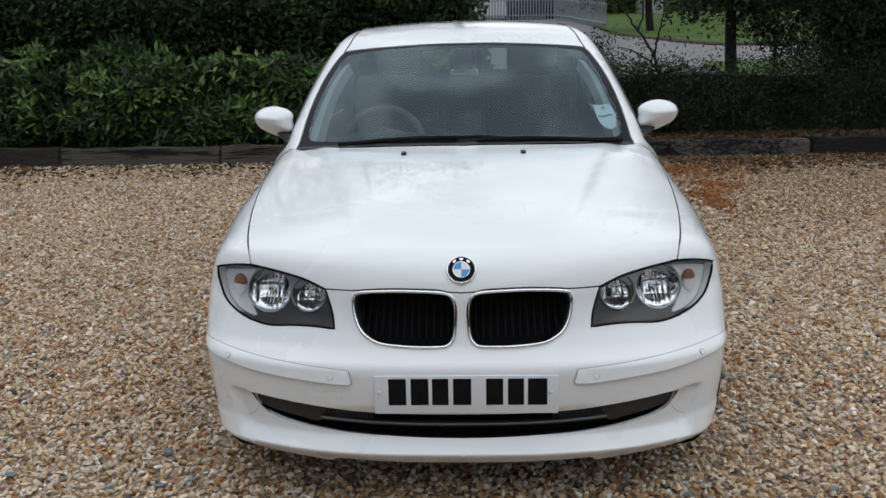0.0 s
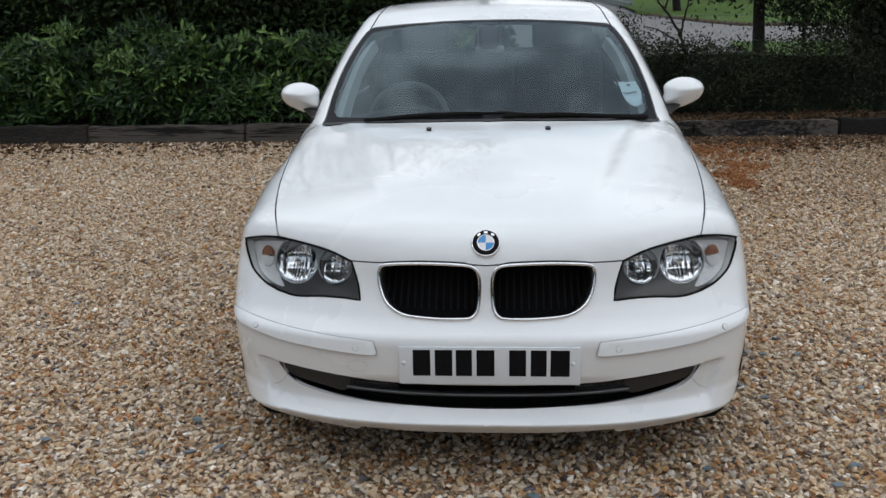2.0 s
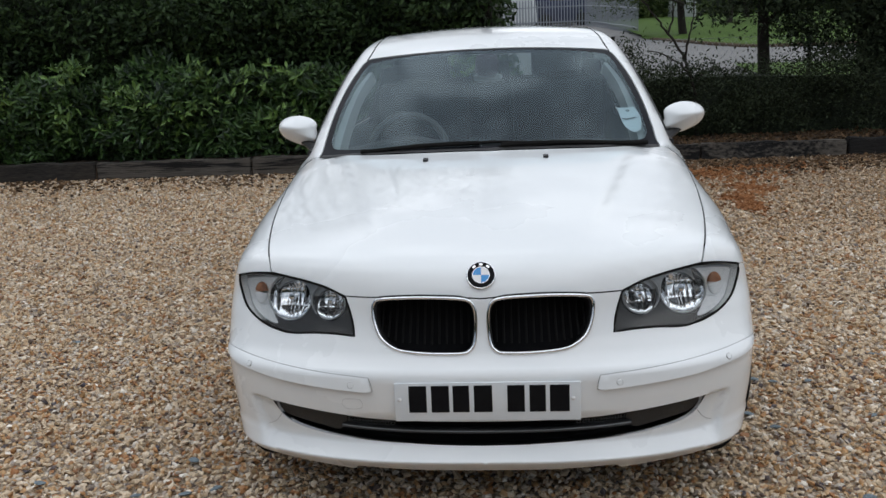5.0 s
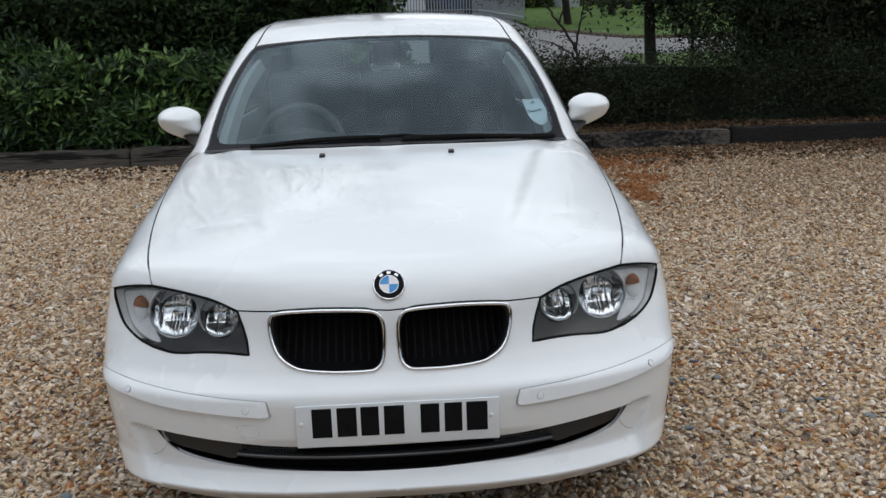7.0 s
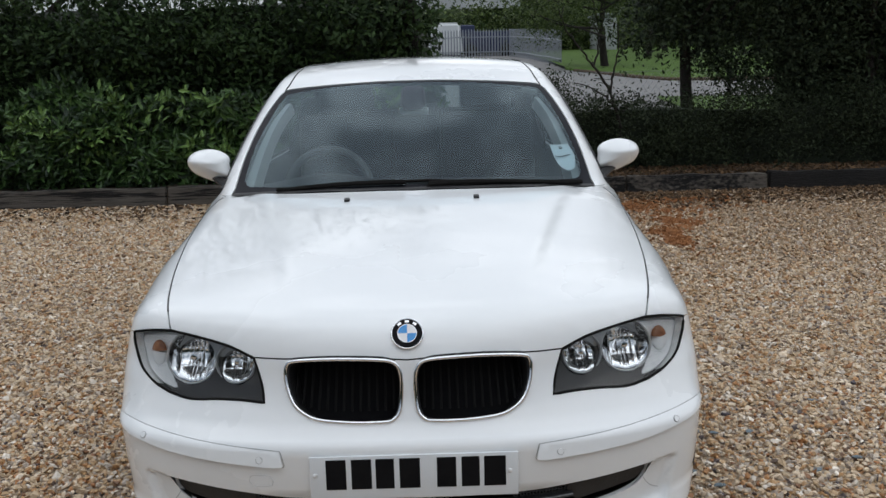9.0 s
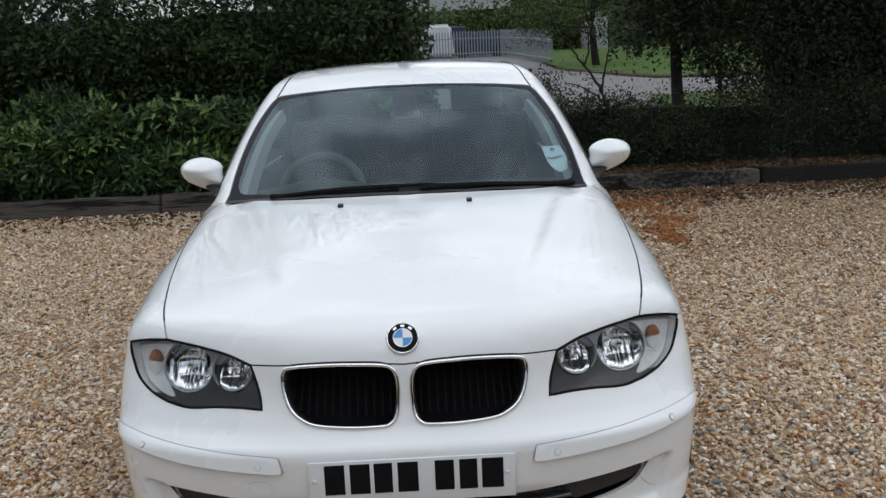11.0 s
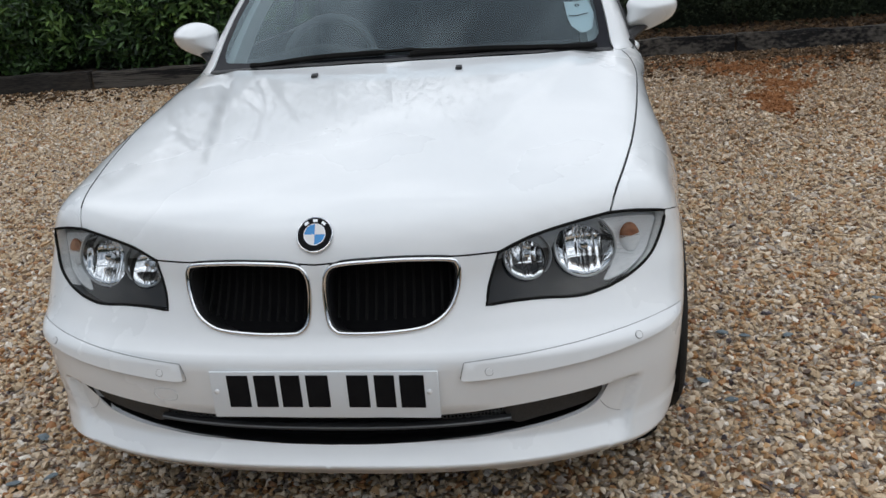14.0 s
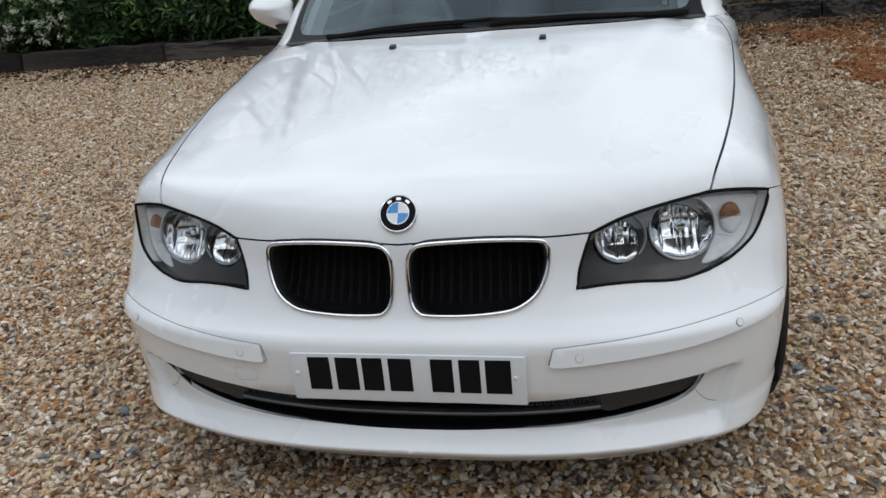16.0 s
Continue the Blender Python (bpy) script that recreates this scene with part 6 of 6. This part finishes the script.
# ---- chain-link fence ----
link = thing("chain_link_fence", "sagging grey chain-link fence on thin posts", "fence", at=(4, 9.3, .2))
V, F = [], []
for s in (1, -1):
    for x in np.arange(-.8, 9.6, .085):
        z0, z1 = .25, 1.30
        a, b = Vector((x, 9.3, z0)), Vector((x + s * (z1 - z0) * .8, 9.3 + .004 * s, z1))
        n = len(V)
        for p in (a, b):
            V += [p + Vector((.0022, 0, 0)), p + Vector((-.0011, .002, 0)), p + Vector((-.0011, -.002, 0))]
        F += [(n, n + 1, n + 4, n + 3), (n + 1, n + 2, n + 5, n + 4), (n + 2, n, n + 3, n + 5)]
mesh_part = part("wire_mesh", mesh_of("wire_mesh", V, F, GALV, False), link)
tagged(mesh_part, "", "", "", "stuff")
for x in (-1.0, 1.5, 4.0, 6.5, 9.0):
    part("post", tube("post", BARK, [(x, 9.33, .15), (x, 9.33, 1.36)], .025, 10), link)
for z in (.45, 1.30):
    part("line_wire", tube("line_wire", GALV, [(-.8, 9.31, z), (4, 9.31, z - .02), (9.5, 9.31, z)], .003, 5), link)


# ---- beyond the road ----
def palisade(a, b, base, high, name_at):
    fence = thing("palisade_fence", "grey galvanised steel palisade fence", "fence", "palisade fences", at=name_at)
    a, b = Vector(a), Vector(b)
    n = int((b - a).length / .155)
    bm = bmesh.new()
    pts = [(-.035, 0), (-.02, -.015), (.02, -.015), (.035, 0)]
    rows = []
    for z in (0, high - .10):
        rows.append([bm.verts.new((x, y, z)) for x, y in pts])
    tip = [bm.verts.new((x * .25, y, high)) for x, y in pts]
    rows.append(tip)
    for j in range(2):
        for i in range(3):
            bm.faces.new((rows[j][i], rows[j][i + 1], rows[j + 1][i + 1], rows[j + 1][i]))
    me = bm_mesh("pale", bm, GALV, False)
    turn = math.degrees(math.atan2(b.y - a.y, b.x - a.x))
    for k in range(n + 1):
        p = a.lerp(b, k / n)
        ob = part("pale", me, fence)
        ob.matrix_basis = Matrix.Translation((p.x, p.y, base(p) + .05)) @ pose(0, 0, 0, 0, 0, turn)
    for h in (.3, high - .35):
        part("rail", tube("rail", GALV, [(p.x, p.y + .03, base(p) + h) for p in (a.lerp(b, t) for t in np.linspace(0, 1, 6))], .03, 6), fence)
    return fence


on_land = lambda p: land(p.x, p.y)
palisade((.2, 44.5, 0), (4.4, 44.5, 0), on_land, 1.42, (2, 44.5, 2.0))
palisade((4.4, 44.5, 0), (5.55, 33.9, 0), on_land, 1.42, (5, 39, 1.7))

van = thing("van", "white panel van parked behind the steel fence", "van", at=(1.0, 48.2, 2.1))
bm = bmesh.new()
bmesh.ops.create_cube(bm, size=1, matrix=Matrix.Diagonal((1.95, 4.6, 1.75, 1)))
for v in bm.verts:
    if v.co.z > 0:
        v.co.x *= .86
bmesh.ops.bevel(bm, geom=bm.edges[:], offset=.16, segments=3, affect="EDGES")
bmesh.ops.transform(bm, matrix=pose(1.0, 48.5, 3.12), verts=bm.verts)
part("body", bm_mesh("body", bm, VAN_WHITE), van)
for x in (.2, 1.8):
    part("wheel", lathe("wheel", TYRE, pose(x, 47.2, 2.42, 0, 90), [(0, .1), (.28, .1), (.33, .07), (.33, -.07), (.28, -.1), (0, -.1)], 20), van)

lorry = thing("lorry", "dark blue lorry parked behind the steel fence", "lorry", at=(3.6, 48.5, 2.1))
part("load_box", box("load_box", BLUE_PAINT, pose(3.55, 48.8, 2.95), (2.3, 4.5, 1.1), .06), lorry)
part("cab", box("cab", BLUE_PAINT, pose(2.3, 48.0, 3.15), (.8, 1.6, 1.5), .12, 3), lorry)
for x in (2.4, 4.4):
    part("wheel", lathe("wheel", TYRE, pose(x, 46.5, 2.45, 90), [(0, .12), (.32, .12), (.38, .08), (.38, -.08), (.32, -.12), (0, -.12)], 20), lorry)

for x, y, w, h, d, mat, label in ((10.9, 52, 1.1, 2.1, 3.0, CLADDING, "pale grey clad kiosk beyond the grass"), (3.4, 74, 9, 5.4, 6, CLADDING, "pale clad industrial shed behind trees")):
    shed = thing("shed", label, "building", at=(x, y, land(x, y)))
    part("wall", box("wall", mat, pose(x, y, land(x, y) + h / 2), (w, d, h), .03), shed)
    part("roof", box("roof", GALV, pose(x, y, land(x, y) + h + .05), (w + .3, d + .3, .12), .03), shed)
    for k in range(int(w / .5)):
        part("cladding_rib", box("cladding_rib", mat, pose(x - w / 2 + .25 + .5 * k, y - d / 2 - .02, land(x, y) + h / 2), (.06, .04, h - .1), .008), shed)
bollard = thing("concrete_post", "pale concrete post beside the road", "post", at=(6.9, 13.6, land(6.9, 13.6)))
part("shaft", tube("shaft", CLADDING, [(6.9, 13.6, land(6.9, 13.6)), (6.9, 13.6, 1.45)], .07, 12), bollard)

far = []
for x0, x1, y0, z0, z1, n in ((-12, 12, 53, 2.2, 5.2, 26000), (-30, -8, 40, 1.5, 6.0, 4000), (9, 40, 56, 2.5, 8.5, 26000), (-14, 40, 82, 3, 12, 24000)):
    far.append(leaves(crowd(n, int(n / 45), (.7, .5, .5), (x0, y0, z0), (x1, y0 + 4, z1)), np.full(n, .32), (0, -.5, .7), .7))
shrubbery = thing("shrubbery", "dense green shrubs behind the steel fence", "shrub", at=(0, 57, 2.4))
FAR_GREEN = surface("far_shrub_green", (.012, .024, .006), (.05, .075, .02), scale=3, rough=.9, bump=.15, bump_scale=6)
for lo, hi in (((-12, 55.5, 2.2), (9.8, 58, 5.0)), ((8.8, 60, 2.4), (40, 62, 6.6)), ((-14, 84, 3), (40, 87, 9.5))):
    mass("heart", lo, hi, FAR_GREEN, shrubbery, .9)
foliage("far_trees", far, SPRING, None, "bright green trees beyond the road", "trees", "stuff")
for x, y, h in ((10.2, 38, 5.2), (12.4, 43, 5.6), (6.6, 49, 5.0), (14.5, 36, 5.4), (18, 40, 6)):
    tree("roadside_tree", "roadside tree on the grass bank", (x, y, land(x, y)), h, .16, (x - 1.8, y - 1.6, land(x, y) + 1.9), (x + 1.8, y + 1.6, land(x, y) + h + .6), 2600, .26, SPRING, clumps=50, spread=(.4, .4, .32))


# ---- single stones and slate chips lying on top ----
def stone_mesh(name, material, seed):
    r = np.random.default_rng(seed)
    V = ICO * r.uniform(.7, 1.1, (12, 1)) * (1.15, .85, .6)
    return mesh_of(name, V, ICO_F, material, False)


kinds = [stone_mesh("stone", STONE, 40 + k) for k in range(8)]
for k in range(290):
    x, y = rng.uniform(-1.5, 1.7), rng.uniform(-.45, .7)
    ob = part("stone", kinds[k % 8], yard)
    ob.matrix_basis = Matrix.Translation((x, y, bumpy(x, y) + .012)) @ pose(0, 0, 0, *rng.normal(0, 14, 2), rng.uniform(0, 360)) @ Matrix.Scale(rng.uniform(.008, .0125), 4)
chips = [stone_mesh("slate_chip", SLATE, 60 + k) for k in range(4)]
for k, (x, y) in enumerate(((-1.107, .17), (-.95, .177), (-.864, .211), (-2.03, 1.61), (.984, .624), (1.342, .705), (1.095, 1.022), (-1.468, .252), (1.029, 1.049), (.922, .731), (1.232, 1.023), (1.59, 1.30),
                             (1.515, .786), (.438, -.125), (1.111, .154), (1.012, .034), (.312, -.172), (.213, -.102), (-1.006, .404), (1.617, .639), (.661, .116), (.136, -.051))):
    ob = part("slate_chip", chips[k % 4], yard, "blue-grey slate chip")
    ob.matrix_basis = Matrix.Translation((x, y, bumpy(x, y) + .018)) @ pose(0, 0, 0, *rng.normal(0, 6, 2), rng.uniform(-40, 40)) @ Matrix.Diagonal((*(np.array((1, .75, .42)) * rng.uniform(.018, .026)), 1))
